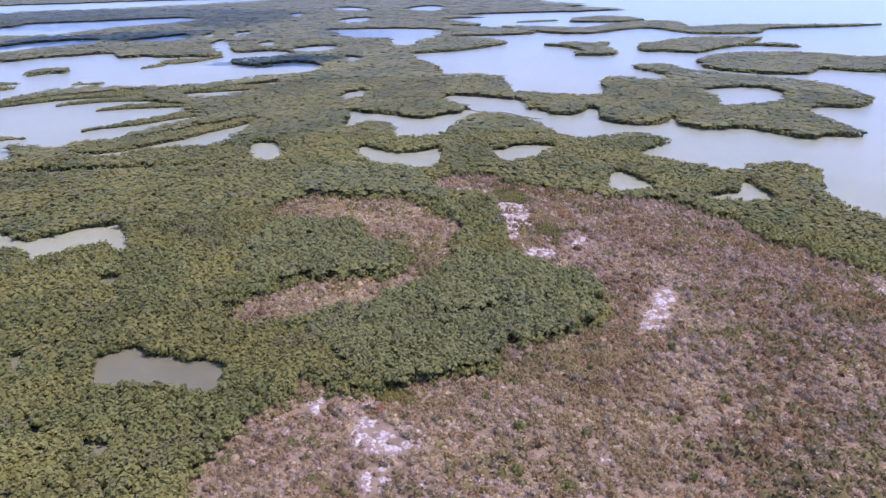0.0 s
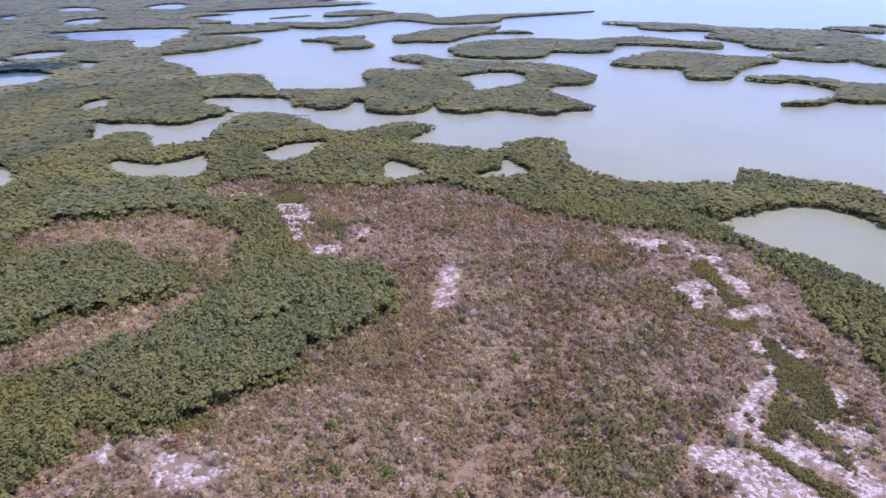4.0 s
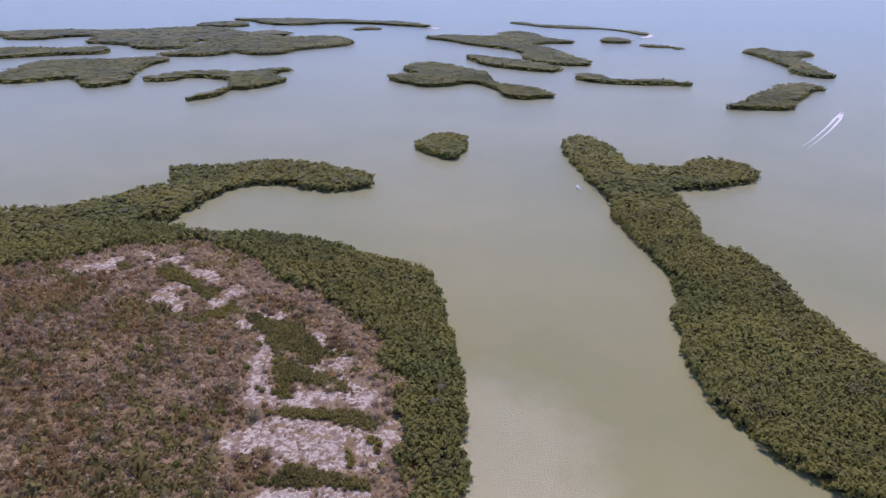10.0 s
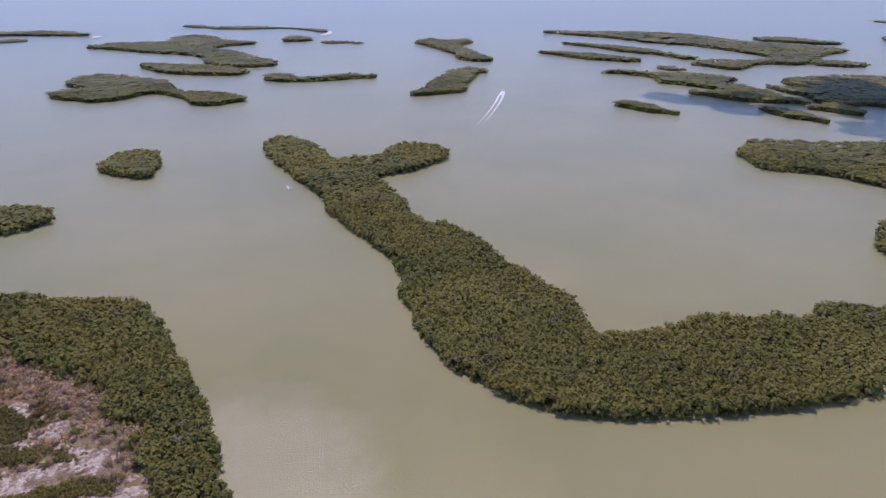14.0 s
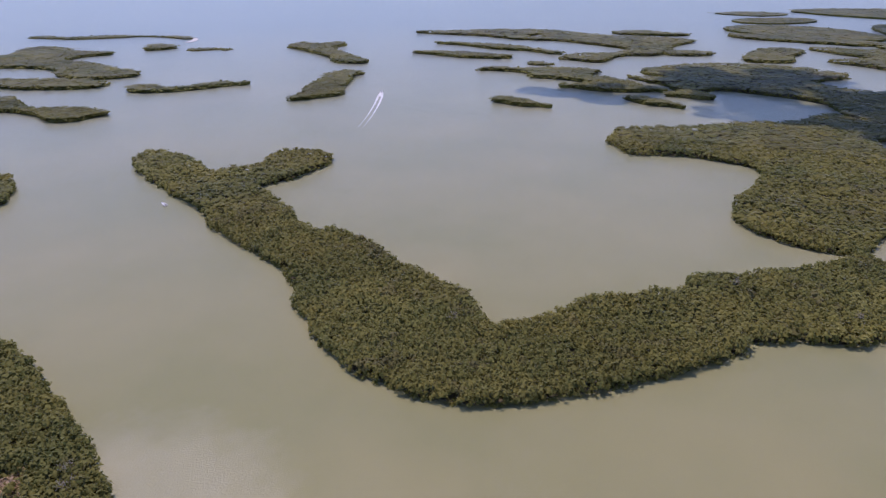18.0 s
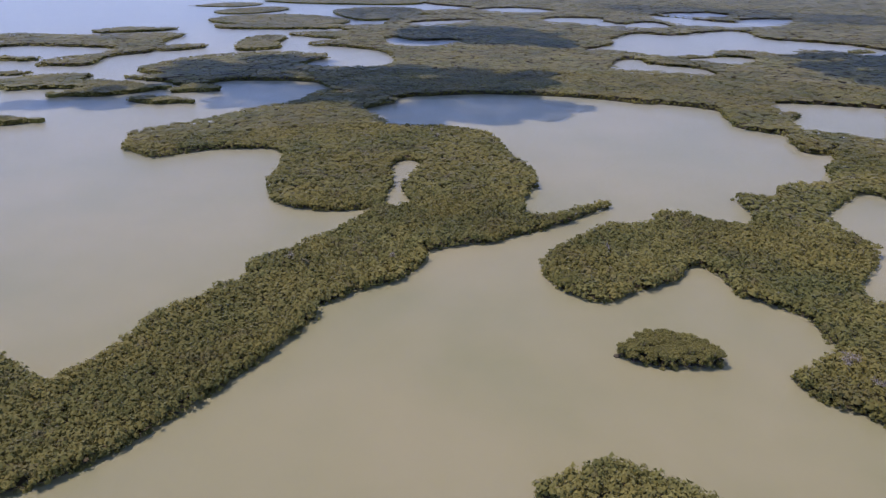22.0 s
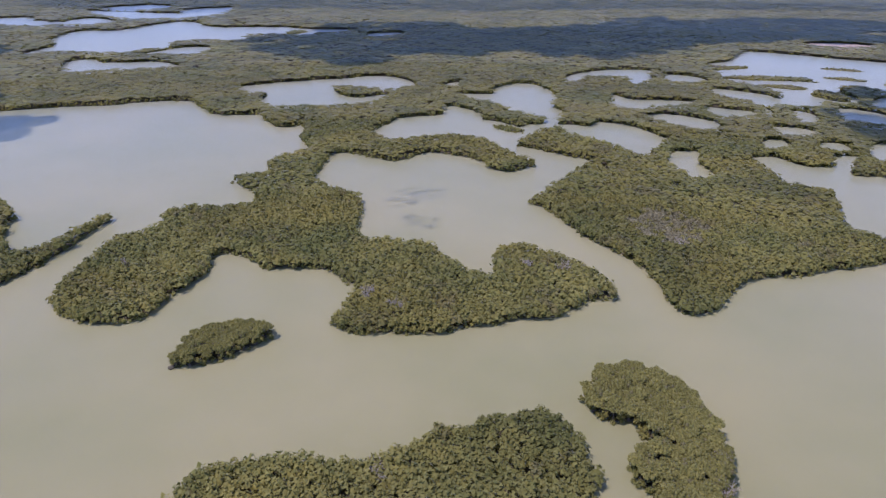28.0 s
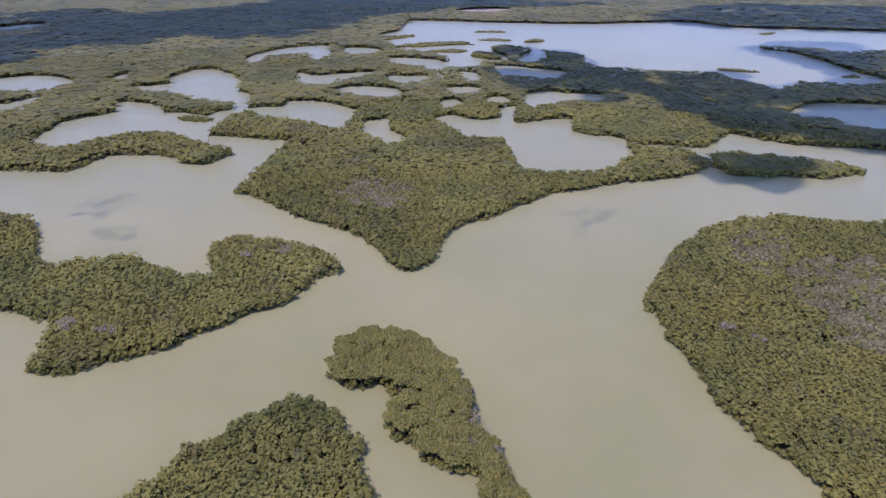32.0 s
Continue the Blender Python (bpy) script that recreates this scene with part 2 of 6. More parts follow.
def smooth(points, steps=3):
    """A closed curve through the corners of an outline."""
    p = np.array(points, float)
    a, b, c, d = np.roll(p, 1, 0), p, np.roll(p, -1, 0), np.roll(p, -2, 0)
    out = []
    for k in range(steps):
        t = k / steps
        out.append(0.5 * (2 * b + (c - a) * t + (2 * a - 5 * b + 4 * c - d) * t * t * 0.9 + (3 * b - a - 3 * c + d) * t * t * t * 0.9))
    return np.stack(out, 1).reshape(-1, 2)


def inset(poly, by):
    """The outline poly drawn in by so many metres."""
    d = np.roll(poly, -1, 0) - np.roll(poly, 1, 0)
    n = np.column_stack([d[:, 1], -d[:, 0]]) / (np.linalg.norm(d, axis=1)[:, None] + 1e-9)
    return poly - n * by


def inside(pts, poly):
    hit = np.zeros(len(pts), bool)
    lo, hi = poly.min(0), poly.max(0)
    near = np.where(((pts >= lo) & (pts <= hi)).all(1))[0]
    if not len(near):
        return hit
    x, y = pts[near].T
    flag = np.zeros(len(near), bool)
    for (x0, y0), (x1, y1) in zip(poly, np.roll(poly, -1, 0)):
        if y0 != y1:
            flag ^= ((y0 > y) != (y1 > y)) & (x < (x1 - x0) * (y - y0) / (y1 - y0) + x0)
    hit[near] = flag
    return hit


def mesh_of(name, verts, faces, material):
    me = bpy.data.meshes.new(name)
    me.from_pydata(verts, [], faces)
    me.materials.append(material)
    me.update()
    return me


def slab(name, poly, top, bottom, material):
    """A flat bank with the outline poly, from bottom to top."""
    k = len(poly)
    flat, _, tris, _, _, _ = delaunay_2d_cdt([Vector(p) for p in poly], [], [list(range(k))], 1, 0.01)
    verts = [(p.x, p.y, top) for p in flat]
    first = len(verts)
    verts += [(x, y, top) for x, y in poly] + [(x, y, bottom) for x, y in poly]
    faces = [tuple(f) for f in tris] + [(first + i, first + k + i, first + k + (i + 1) % k, first + (i + 1) % k) for i in range(k)]
    return mesh_of(name, verts, faces, material)


def patches(p, scale, seed):
    """Slow ups and downs over the plan, about -0.6 to 0.6."""
    return np.array([noise.noise((x * scale, y * scale, seed)) for x, y in p])


def scatter_mesh(name, kinds, which, at, turn_by, wide, high, material):
    """Many small plants joined into one mesh: plant i is kinds[which[i]], turned, scaled and set down at at[i]. Neighbours have tones alike."""
    tone = np.clip(0.5 + 0.75 * patches(at[:, :2], 0.045, 88.0) + 0.6 * patches(at[:, :2], 0.16, 66.0) + rng.normal(0, 0.17, len(at)) - 0.28 * in_any(at[:, :2], DENSE) + 0.3 * pale_rim(at[:, :2]), 0, 1)
    vs, fs, tones, base = [], [], [], 0
    for k, (v, f) in enumerate(kinds):
        pick = np.where(which == k)[0]
        if not len(pick):
            continue
        c, s = np.cos(turn_by[pick])[:, None], np.sin(turn_by[pick])[:, None]
        x = (v[None, :, 0] * c - v[None, :, 1] * s) * wide[pick][:, None] + at[pick, 0][:, None]
        y = (v[None, :, 0] * s + v[None, :, 1] * c) * wide[pick][:, None] + at[pick, 1][:, None]
        z = v[None, :, 2] * high[pick][:, None] + at[pick, 2][:, None]
        vs.append(np.stack([x, y, z], 2).reshape(-1, 3))
        fs.append((f[None] + (base + np.arange(len(pick)) * len(v))[:, None, None]).reshape(-1, 3))
        tones.append(np.repeat(tone[pick], len(v)))
        base += len(pick) * len(v)
    if not vs:
        return None
    v, f = np.concatenate(vs), np.concatenate(fs)
    me = bpy.data.meshes.new(name)
    me.vertices.add(len(v))
    me.vertices.foreach_set("co", v.astype(np.float32).ravel())
    me.loops.add(len(f) * 3)
    me.loops.foreach_set("vertex_index", f.astype(np.int32).ravel())
    me.polygons.add(len(f))
    me.polygons.foreach_set("loop_start", np.arange(0, len(f) * 3, 3, dtype=np.int32))
    me.polygons.foreach_set("loop_total", np.full(len(f), 3, np.int32))
    me.attributes.new("tone", "FLOAT", "POINT").data.foreach_set("value", np.concatenate(tones).astype(np.float32))
    me.materials.append(material)
    me.update(calc_edges=True)
    return me


rng = np.random.default_rng(7)


def crown_kind(leaves, rings, size, tilt=0.55, seg=7, low=-0.25):
    """A rounded, lumpy leaf crown of radius 1: a dome set with sprays of leaves."""
    v, f = [], []
    for i in range(rings):
        a = low + i / rings * (1.45 - low)
        for j in range(seg):
            b = 2 * np.pi * (j + 0.5 * (i % 2)) / seg + rng.uniform(-0.15, 0.15)
            r = rng.uniform(0.6, 0.95)
            v.append((np.cos(a) * np.cos(b) * r, np.cos(a) * np.sin(b) * r, np.sin(a) * r))
    v.append((rng.uniform(-0.15, 0.15), rng.uniform(-0.15, 0.15), rng.uniform(0.75, 1.0)))
    for i in range(rings - 1):
        for j in range(seg):
            p, q = i * seg + j, i * seg + (j + 1) % seg
            if i % 2:
                f += [(p, q, q + seg), (p, q + seg, p + seg)]
            else:
                f += [(p, q, p + seg), (q, q + seg, p + seg)]
    f += [((rings - 1) * seg + j, (rings - 1) * seg + (j + 1) % seg, len(v) - 1) for j in range(seg)]
    for _ in range(leaves):
        a, b = np.arcsin(rng.uniform(-0.25, 1.0)), rng.uniform(0, 2 * np.pi)
        d = np.array((np.cos(a) * np.cos(b), np.cos(a) * np.sin(b), np.sin(a)))
        n = d + rng.normal(0, tilt, 3) + (0, 0, 0.25)
        n /= np.linalg.norm(n)
        u = np.cross(n, rng.normal(0, 1, 3))
        u /= np.linalg.norm(u)
        w = np.cross(n, u)
        c, k = d * rng.uniform(0.72, 1.12), len(v)
        s = size * rng.uniform(0.6, 1.4)
        v += [tuple(c + u * s), tuple(c - u * s * 0.5 + w * s * 0.8), tuple(c - u * s * 0.5 - w * s * 0.8)]
        f.append((k, k + 1, k + 2))
    return np.array(v), np.array(f)


def twig_kind(twigs, width):
    """A bare shrub of radius 1: a fan of thin twigs."""
    v, f = [], []
    for _ in range(twigs):
        a, b = rng.uniform(0.1, 1.4), rng.uniform(0, 2 * np.pi)
        d = np.array((np.cos(a) * np.cos(b), np.cos(a) * np.sin(b), np.sin(a))) * rng.uniform(0.7, 1.1)
        side = np.cross(d, rng.normal(0, 1, 3))
        side *= width / np.linalg.norm(side)
        s, k = d * rng.uniform(0.15, 0.5), len(v)
        v += [tuple(s - side), tuple(s + side), tuple(d)]
        f.append((k, k + 1, k + 2))
    return np.array(v), np.array(f)


NEAR_CROWNS = [crown_kind(22, 1, 0.34, 0.48, 5) for _ in range(14)]
MID_CROWNS = [crown_kind(10, 1, 0.44, 0.42, 5) for _ in range(10)]
FAR_CROWNS = [crown_kind(4, 1, 0.54, 0.28, 5, -0.1) for _ in range(6)]


def bush_kind(twigs, width):
    """A dry bush: a low mound of brittle leaf under bare twigs."""
    (v, f), (w, g) = crown_kind(12, 1, 0.3, 0.95, 6), twig_kind(twigs, width)
    return np.concatenate([v * (1.05, 1.05, 0.6), w]), np.concatenate([f, g + len(v)])


def fuzzy_kind(twigs, width):
    """A leafless tree from above: a ragged core under a brush of fine twigs."""
    (v, f), (w, g) = crown_kind(6, 2, 0.3, 0.9, 6), twig_kind(twigs, width)
    return np.concatenate([v * (0.74, 0.74, 0.7), w * (1.08, 1.08, 1.08)]), np.concatenate([f, g + len(v)])


BRUSHY = [fuzzy_kind(46, 0.045) for _ in range(8)]
SHRUBS = [bush_kind(18, 0.06) for _ in range(8)]
DRY_CROWNS = [crown_kind(20, 1, 0.27, 0.85, 6) for _ in range(8)]


def jittered(lo, hi, step):
    nx, ny = int((hi[0] - lo[0]) / step) + 1, int((hi[1] - lo[1]) / (step * 0.87)) + 1
    if nx * ny > 3000000:
        return np.zeros((0, 2))
    gx, gy = np.meshgrid(np.arange(nx), np.arange(ny))
    p = np.stack([lo[0] + (gx + 0.5 * (gy % 2)) * step, lo[1] + gy * step * 0.87], 2).reshape(-1, 2)
    return p + rng.uniform(-0.46, 0.46, p.shape) * step


# bands of distance from the middle of the plan: from, to, spacing of crowns
BANDS = [(0, 210, 2.2, NEAR_CROWNS), (210, 330, 2.75, NEAR_CROWNS), (330, 480, 3.5, MID_CROWNS), (480, 720, 5.3, MID_CROWNS),
         (720, 1100, 7.5, FAR_CROWNS), (1100, 1700, 12.0, FAR_CROWNS), (1700, 3600, 20.0, FAR_CROWNS)]

# parts of the scrub that are dense and dark, and those that are still green
DENSE, MOIST = [], []
LANDS, PONDS, DRY, GREEN, SANDS, CLOUDS, STANDS, BELTS, STRAWS = [], [], [], [], [], [], [], [], []


def island(name, outline, tall=4.5):
    near = min(math.hypot(x, y) for x, y in outline) < 520
    LANDS.append((name, ragged(ragged(smooth(outline, 6), 1.1, 0.1), 0.7, 0.35) if near else smooth(outline), tall))


def pond(name, outline):
    near = min(math.hypot(x, y) for x, y in outline) < 520
    PONDS.append((name, ragged(ragged(smooth(outline, 6), 0.9, 0.1), 0.6, 0.35) if near else smooth(outline)))


def scrub(name, outline):
    DRY.append((name, ragged(ragged(smooth(outline, 8), 4.0, 0.05), 2.0, 0.2)))


def thicket(name, outline):
    GREEN.append(ragged(smooth(outline, 6), 1.2, 0.2))


def ragged(poly, by, scale):
    """The outline poly with bays and tongues."""
    moved = [(x + by * noise.noise((x * scale, y * scale, 1.0)) * 2, y + by * noise.noise((x * scale, y * scale, 9.0)) * 2) for x, y in poly]
    return np.array(moved)


def sand(name, outline):
    SANDS.append((name, ragged(ragged(smooth(outline, 12), 1.2, 0.12), 0.8, 0.5)))


def dead_stand(name, outline):
    STANDS.append(smooth(outline))


def belt(name, outline):
    BELTS.append(ragged(smooth(outline, 5), 2.0, 0.1))


def straw(name, outline):
    STRAWS.append(ragged(smooth(outline, 5), 3.0, 0.1))


def cloud(name, outline):
    CLOUDS.append((name, np.array(outline, float)))


# ---- the plan, in metres from the point under the camera ----
island("dry_island", [(55, 114), (63, 128.5), (69, 141.5), (75, 157.5), (80, 176.5), (85, 192), (89, 206.5), (91.5, 225), (90.5, 228), (82, 239.5), (73, 251.5), (64, 264), (45, 286), (25, 295), (7.5, 306.5), (-5, 318), (-26, 332.5), (-59, 351), (-115, 343.5), (-135.5, 326.5), (-180, 308.5), (-209.5, 301.5), (-245, 303.5), (-252, 310.5), (-278, 276.5), (-323, 232), (-373, 183), (-410.5, 129.5), (-446.5, 78), (-468, 15.5), (-275.5, -4.5), (-175.5, -9.5), (-104, 15.5), (-66, 71), (18, 88.5), (41.5, 94.5)])
island("spur", [(-27, 331), (-5, 329), (8, 340), (25, 361), (41, 369), (59, 365), (70, 353), (83, 341), (99, 342), (108, 346), (107, 360), (96, 378), (79, 396), (53, 410), (31, 404), (11, 416), (4, 407), (4, 379), (-12, 381), (-33, 366), (-61, 365), (-81, 374), (-96, 393), (-107, 424), (-122, 430), (-138, 414), (-144, 391), (-159, 388), (-182, 386), (-208, 389), (-208, 431), (-211, 432), (-233, 432), (-249, 398), (-256, 389), (-283, 395), (-302, 407), (-329, 414), (-349, 409), (-358, 397), (-328, 333), (-274, 279), (-208, 299)])
island("ring_key", [(-435, 514), (-387, 458), (-370, 473), (-342, 441), (-412, 406), (-415, 436), (-386, 449), (-358, 460), (-318, 452), (-308, 471), (-314, 487), (-305, 495), (-285, 468), (-271, 461), (-247, 469), (-241, 492), (-251, 522), (-237, 501), (-222, 489), (-201, 494), (-189, 514), (-145, 512), (-137, 531), (-116, 550), (-168, 595), (-174, 634), (-150, 653), (-147, 681), (-156, 711), (-203, 746), (-244, 748), (-337, 736), (-382, 757), (-398, 738), (-398, 718), (-347, 700), (-331, 652), (-371, 642), (-372, 606), (-352, 583), (-334, 536), (-383, 505), (-400, 492), (-437, 529), (-480, 518), (-513, 515)])
island("north_marsh", [(-449, 14), (-461, 81), (-374, 183), (-299, 257), (-313, 313), (-361, 370), (-385, 415), (-376, 458), (-367, 467), (-430, 515), (-465, 552), (-501, 542), (-523, 521), (-565, 557), (-628, 579), (-674, 614), (-676, 639), (-661, 679), (-656, 744), (-667, 802), (-721, 805), (-796, 804), (-724, 921), (-759, 967), (-837, 949), (-929, 924), (-886, 988), (-1027, 1021), (-1008, 1141), (-1094, 1123), (-968, 1380), (-902, 1551), (-1049, 1495), (-1063, 1619), (-1238, 1650), (-1509, 1822), (-2361, 1041), (-3184, 297)])
island("finger_islet", [(-651, 175), (-637, 213), (-613, 242), (-639, 254), (-646, 243), (-651, 218), (-655, 185), (-649, 172)], tall=2.7)
island("finger_islet", [(-604, 192), (-594, 211), (-576, 238), (-568, 249), (-586, 243), (-599, 229), (-609, 203), (-603, 188)], tall=2.7)
island("finger_islet", [(-538, 156), (-534, 174), (-528, 193), (-529, 217), (-524, 241), (-526, 245), (-545, 239), (-543, 223), (-542, 195), (-538, 164), (-535, 153)], tall=2.7)
island("bay_islet", [(-555, 83), (-552, 102), (-545, 115), (-544, 115), (-560, 105), (-558, 90), (-577, 57)], tall=2.0)
island("bay_islet", [(-739, 237), (-744, 240), (-751, 237), (-745, 230)], tall=2.0)
island("bay_islet", [(-812, 145), (-802, 172), (-809, 177), (-818, 166), (-824, 137)], tall=1.5)
island("bay_islet", [(-774, 127), (-774, 163), (-776, 167), (-788, 159), (-788, 121)], tall=2.7)
island("bay_islet", [(-820, 362), (-827, 402), (-834, 423), (-849, 426), (-832, 398), (-853, 378), (-840, 347)], tall=2.7)
island("pond_islet", [(-377, 304), (-373, 318), (-380, 323), (-394, 323), (-396, 308), (-393, 299)])
island("bay_islet", [(-852, 218), (-844, 237), (-869, 245), (-874, 225), (-872, 213), (-850, 199)])
island("bay_islet", [(-749, 227), (-758, 225), (-756, 217)], tall=1.5)
island("bay_islet", [(-812, 320), (-818, 339), (-830, 338), (-816, 312)], tall=2.0)
island("bay_islet", [(-720, 426), (-726, 428), (-724, 412)], tall=1.2)
island("key_a", [(-356, 807), (-341, 781), (-304, 777), (-260, 794), (-243, 822), (-244, 865), (-208, 875), (-176, 905), (-180, 968), (-125, 991), (-67, 987), (-47, 995), (-54, 1042), (-106, 1042), (-154, 1075), (-194, 1047), (-234, 990), (-286, 989), (-341, 944), (-373, 895), (-370, 821)])
island("key_b", [(-139, 789), (-118, 784), (-91, 792), (-70, 788), (-59, 737), (-44, 736), (-23, 751), (-14, 817), (6, 870), (24, 900), (-9, 917), (-36, 908), (-56, 918), (-90, 927), (-120, 908), (-146, 836), (-150, 794)])
island("key_c", [(-1, 749), (18, 744), (36, 758), (60, 748), (76, 726), (73, 684), (57, 660), (30, 633), (31, 633), (54, 643), (70, 672), (84, 668), (115, 686), (130, 706), (122, 717), (127, 754), (149, 768), (132, 774), (98, 761), (69, 777), (44, 783), (7, 768), (-5, 755)])
island("key_d", [(-199, 1245), (-189, 1209), (-143, 1190), (-104, 1215), (-68, 1199), (-74, 1123), (-64, 1109), (-19, 1069), (-8, 1026), (37, 1009), (62, 1017), (42, 957), (17, 953), (41, 929), (83, 924), (108, 947), (127, 913), (163, 910), (192, 939), (236, 953), (285, 988), (277, 1075), (223, 1079), (191, 1106), (224, 1144), (196, 1184), (163, 1163), (135, 1238), (90, 1289), (22, 1283), (-53, 1278), (-110, 1311), (-163, 1302), (-232, 1297), (-264, 1266)])
island("key_e", [(113, 1315), (151, 1296), (179, 1305), (173, 1379), (118, 1365), (94, 1331)])
island("key_f", [(209, 1389), (221, 1327), (278, 1292), (339, 1314), (416, 1262), (471, 1195), (492, 1193), (475, 1267), (429, 1302), (343, 1371), (270, 1413), (202, 1426), (175, 1432)])
island("key_g", [(357, 1178), (390, 1172), (381, 1205), (349, 1188)], tall=2.7)
island("key_h", [(434, 977), (444, 917), (469, 858), (473, 810), (447, 756), (452, 712), (469, 691), (498, 688), (508, 739), (515, 774), (523, 815), (521, 865), (559, 890), (597, 880), (604, 890), (589, 938), (607, 1001), (596, 1039), (559, 1029), (516, 987), (472, 1022), (442, 1021), (417, 1014)])
island("key_i", [(377, 743), (386, 703), (414, 663), (437, 660), (442, 674), (436, 714), (412, 754), (398, 789), (383, 795)])
island("key_j", [(243, 641), (253, 620), (278, 616), (305, 625), (312, 580), (304, 548), (311, 531), (327, 529), (347, 531), (340, 571), (323, 605), (342, 660), (333, 700), (323, 743), (298, 754), (272, 728), (271, 682), (247, 690), (233, 671)])
island("key_k", [(426, 592), (443, 568), (479, 546), (505, 536), (513, 531), (503, 533), (496, 558), (456, 569), (450, 599), (441, 616), (425, 609)])
island("key_l", [(689, 1158), (698, 1113), (743, 1073), (783, 1043), (789, 959), (791, 936), (806, 982), (787, 1034), (757, 1113), (705, 1147), (702, 1206), (675, 1207)], tall=2.7)
island("key_m", [(662, 865), (691, 857), (701, 904), (655, 882)])
island("key_n", [(682, 806), (710, 787), (718, 787), (700, 824), (685, 821)], tall=2.0)
island("key_o", [(767, 684), (737, 624), (716, 582), (685, 551), (681, 530), (698, 510), (731, 561), (783, 633), (828, 646), (850, 670), (815, 681), (820, 720), (774, 707)])
island("key_p", [(469, 424), (492, 410), (513, 406), (540, 428), (559, 435), (603, 462), (621, 458), (620, 483), (594, 486), (558, 472), (513, 453), (489, 435), (463, 431)])
island("round_key", [(163, 388), (168, 377), (175, 376), (195, 404), (197, 421), (184, 428), (169, 422), (160, 409)])
island("west_key_a", [(-571, 826), (-522, 802), (-517, 768), (-505, 772), (-482, 798), (-497, 833), (-535, 861), (-549, 901), (-571, 878), (-593, 858), (-589, 827), (-612, 826)])
island("west_key_b", [(-473, 866), (-451, 879), (-411, 902), (-409, 957), (-398, 1022), (-352, 1052), (-330, 1059), (-367, 1072), (-397, 1022), (-412, 1127), (-421, 1111), (-453, 1092), (-492, 1043), (-498, 958), (-506, 921)])
island("west_key_c", [(-763, 974), (-699, 970), (-651, 1016), (-647, 1099), (-625, 1163), (-544, 1133), (-498, 1147), (-450, 1215), (-466, 1293), (-388, 1428), (-338, 1526), (-394, 1453), (-489, 1361), (-539, 1303), (-572, 1216), (-639, 1298), (-685, 1271), (-706, 1199), (-703, 1077), (-798, 1016), (-826, 985)])
island("west_key_d", [(-794, 1175), (-729, 1237), (-721, 1311), (-810, 1326), (-837, 1259), (-809, 1178)])
island("west_key_e", [(-868, 1105), (-845, 1177), (-868, 1160), (-879, 1096)], tall=2.0)
island("east_key_a", [(1039, 573), (1038, 507), (1021, 438), (1028, 383), (1006, 319), (999, 299), (968, 252), (919, 244), (892, 275), (864, 297), (830, 302), (836, 294), (827, 254), (845, 246), (888, 244), (909, 226), (917, 206), (947, 197), (933, 186), (942, 152), (965, 138), (974, 150), (969, 191), (1034, 201), (1090, 187), (1113, 199), (1121, 263), (1108, 315), (1128, 360), (1150, 408), (1155, 475), (1107, 564), (1069, 602), (1041, 648)])
island("east_key_b", [(1164, 301), (1170, 265), (1177, 225), (1206, 212), (1192, 233), (1222, 288), (1197, 321), (1174, 334)])
island("east_key_c", [(912, 483), (892, 427), (894, 374), (879, 335), (882, 317), (890, 340), (922, 396), (928, 454), (920, 508), (913, 533)])
island("east_key_d", [(802, 478), (793, 429), (805, 378), (820, 364), (826, 396), (826, 439), (813, 485), (805, 507)])
island("east_key_e", [(775, 310), (786, 294), (792, 317), (778, 323)], tall=2.7)
island("east_key_f", [(715, 334), (710, 296), (687, 280), (690, 248), (676, 212), (645, 226), (652, 231), (641, 195), (651, 159), (667, 138), (663, 134), (679, 160), (702, 184), (717, 226), (755, 226), (753, 231), (756, 267), (732, 299), (726, 333), (705, 353)])
island("east_key_g", [(545, 254), (540, 230), (547, 210), (545, 206), (555, 231), (561, 257), (548, 260)])
island("east_key_h", [(597, 133), (597, 110), (593, 101), (612, 128), (617, 150), (613, 157)])
island("east_key_i", [(645, 119), (644, 94), (650, 85), (671, 109), (658, 122), (644, 128)])
island("hook_island", [(271.5, 8.5), (253, 27.5), (238, 35.5), (218.5, 59), (190.5, 75), (181.5, 86), (198, 104), (210.5, 142.5), (222.5, 165.5), (225, 186.5), (221, 200), (245, 243.5), (257, 270.5), (277.5, 266), (296.5, 265), (317.5, 266.5), (329.5, 279.5), (330.5, 296.5), (314.5, 307), (290, 298.5), (277, 308.5), (264.5, 315), (275.5, 337), (282, 364.5), (280, 384), (267, 384), (252.5, 367.5), (239, 337), (228.5, 305), (219, 273), (204.5, 248.5), (195.5, 224), (188.5, 197.5), (179.5, 176.5), (160.5, 154.5), (141.5, 121), (137, 104.5), (138.5, 76.5), (157, 50.5), (176, 31.5), (202.5, 10.5), (210, 6), (221.5, 6.5), (239, -36), (310, -46.5), (296, -22.5)])
island("east_point", [(561, -67.5), (583.5, -41.5), (612, -11.5), (570, 15), (555, 41.5), (531, 65), (510.5, 90), (495, 124.5), (484, 126.5), (455, 124.5), (435.5, 109), (430, 96), (442, 71.5), (433.5, 28.5), (405, 21.5), (366, 26.5), (345.5, 27), (328.5, 19.5), (313.5, -1.5), (314, -24), (295, -16.5), (266.5, 14.5), (260.5, 23.5), (249.5, 31.5), (218.5, 6), (229.5, -7.5), (233.5, -19), (238.5, -28.5), (257.5, -46.5), (259, -67.5), (265, -87.5), (271, -103.5), (291.5, -142.5), (285, -121.5), (280, -102), (289, -97), (323, -111), (325, -115.5), (352.5, -121.5), (382.5, -118.5), (424, -119), (449, -109.5), (463.5, -88), (473, -52.5), (493, -50.5), (535.5, -36.5)])
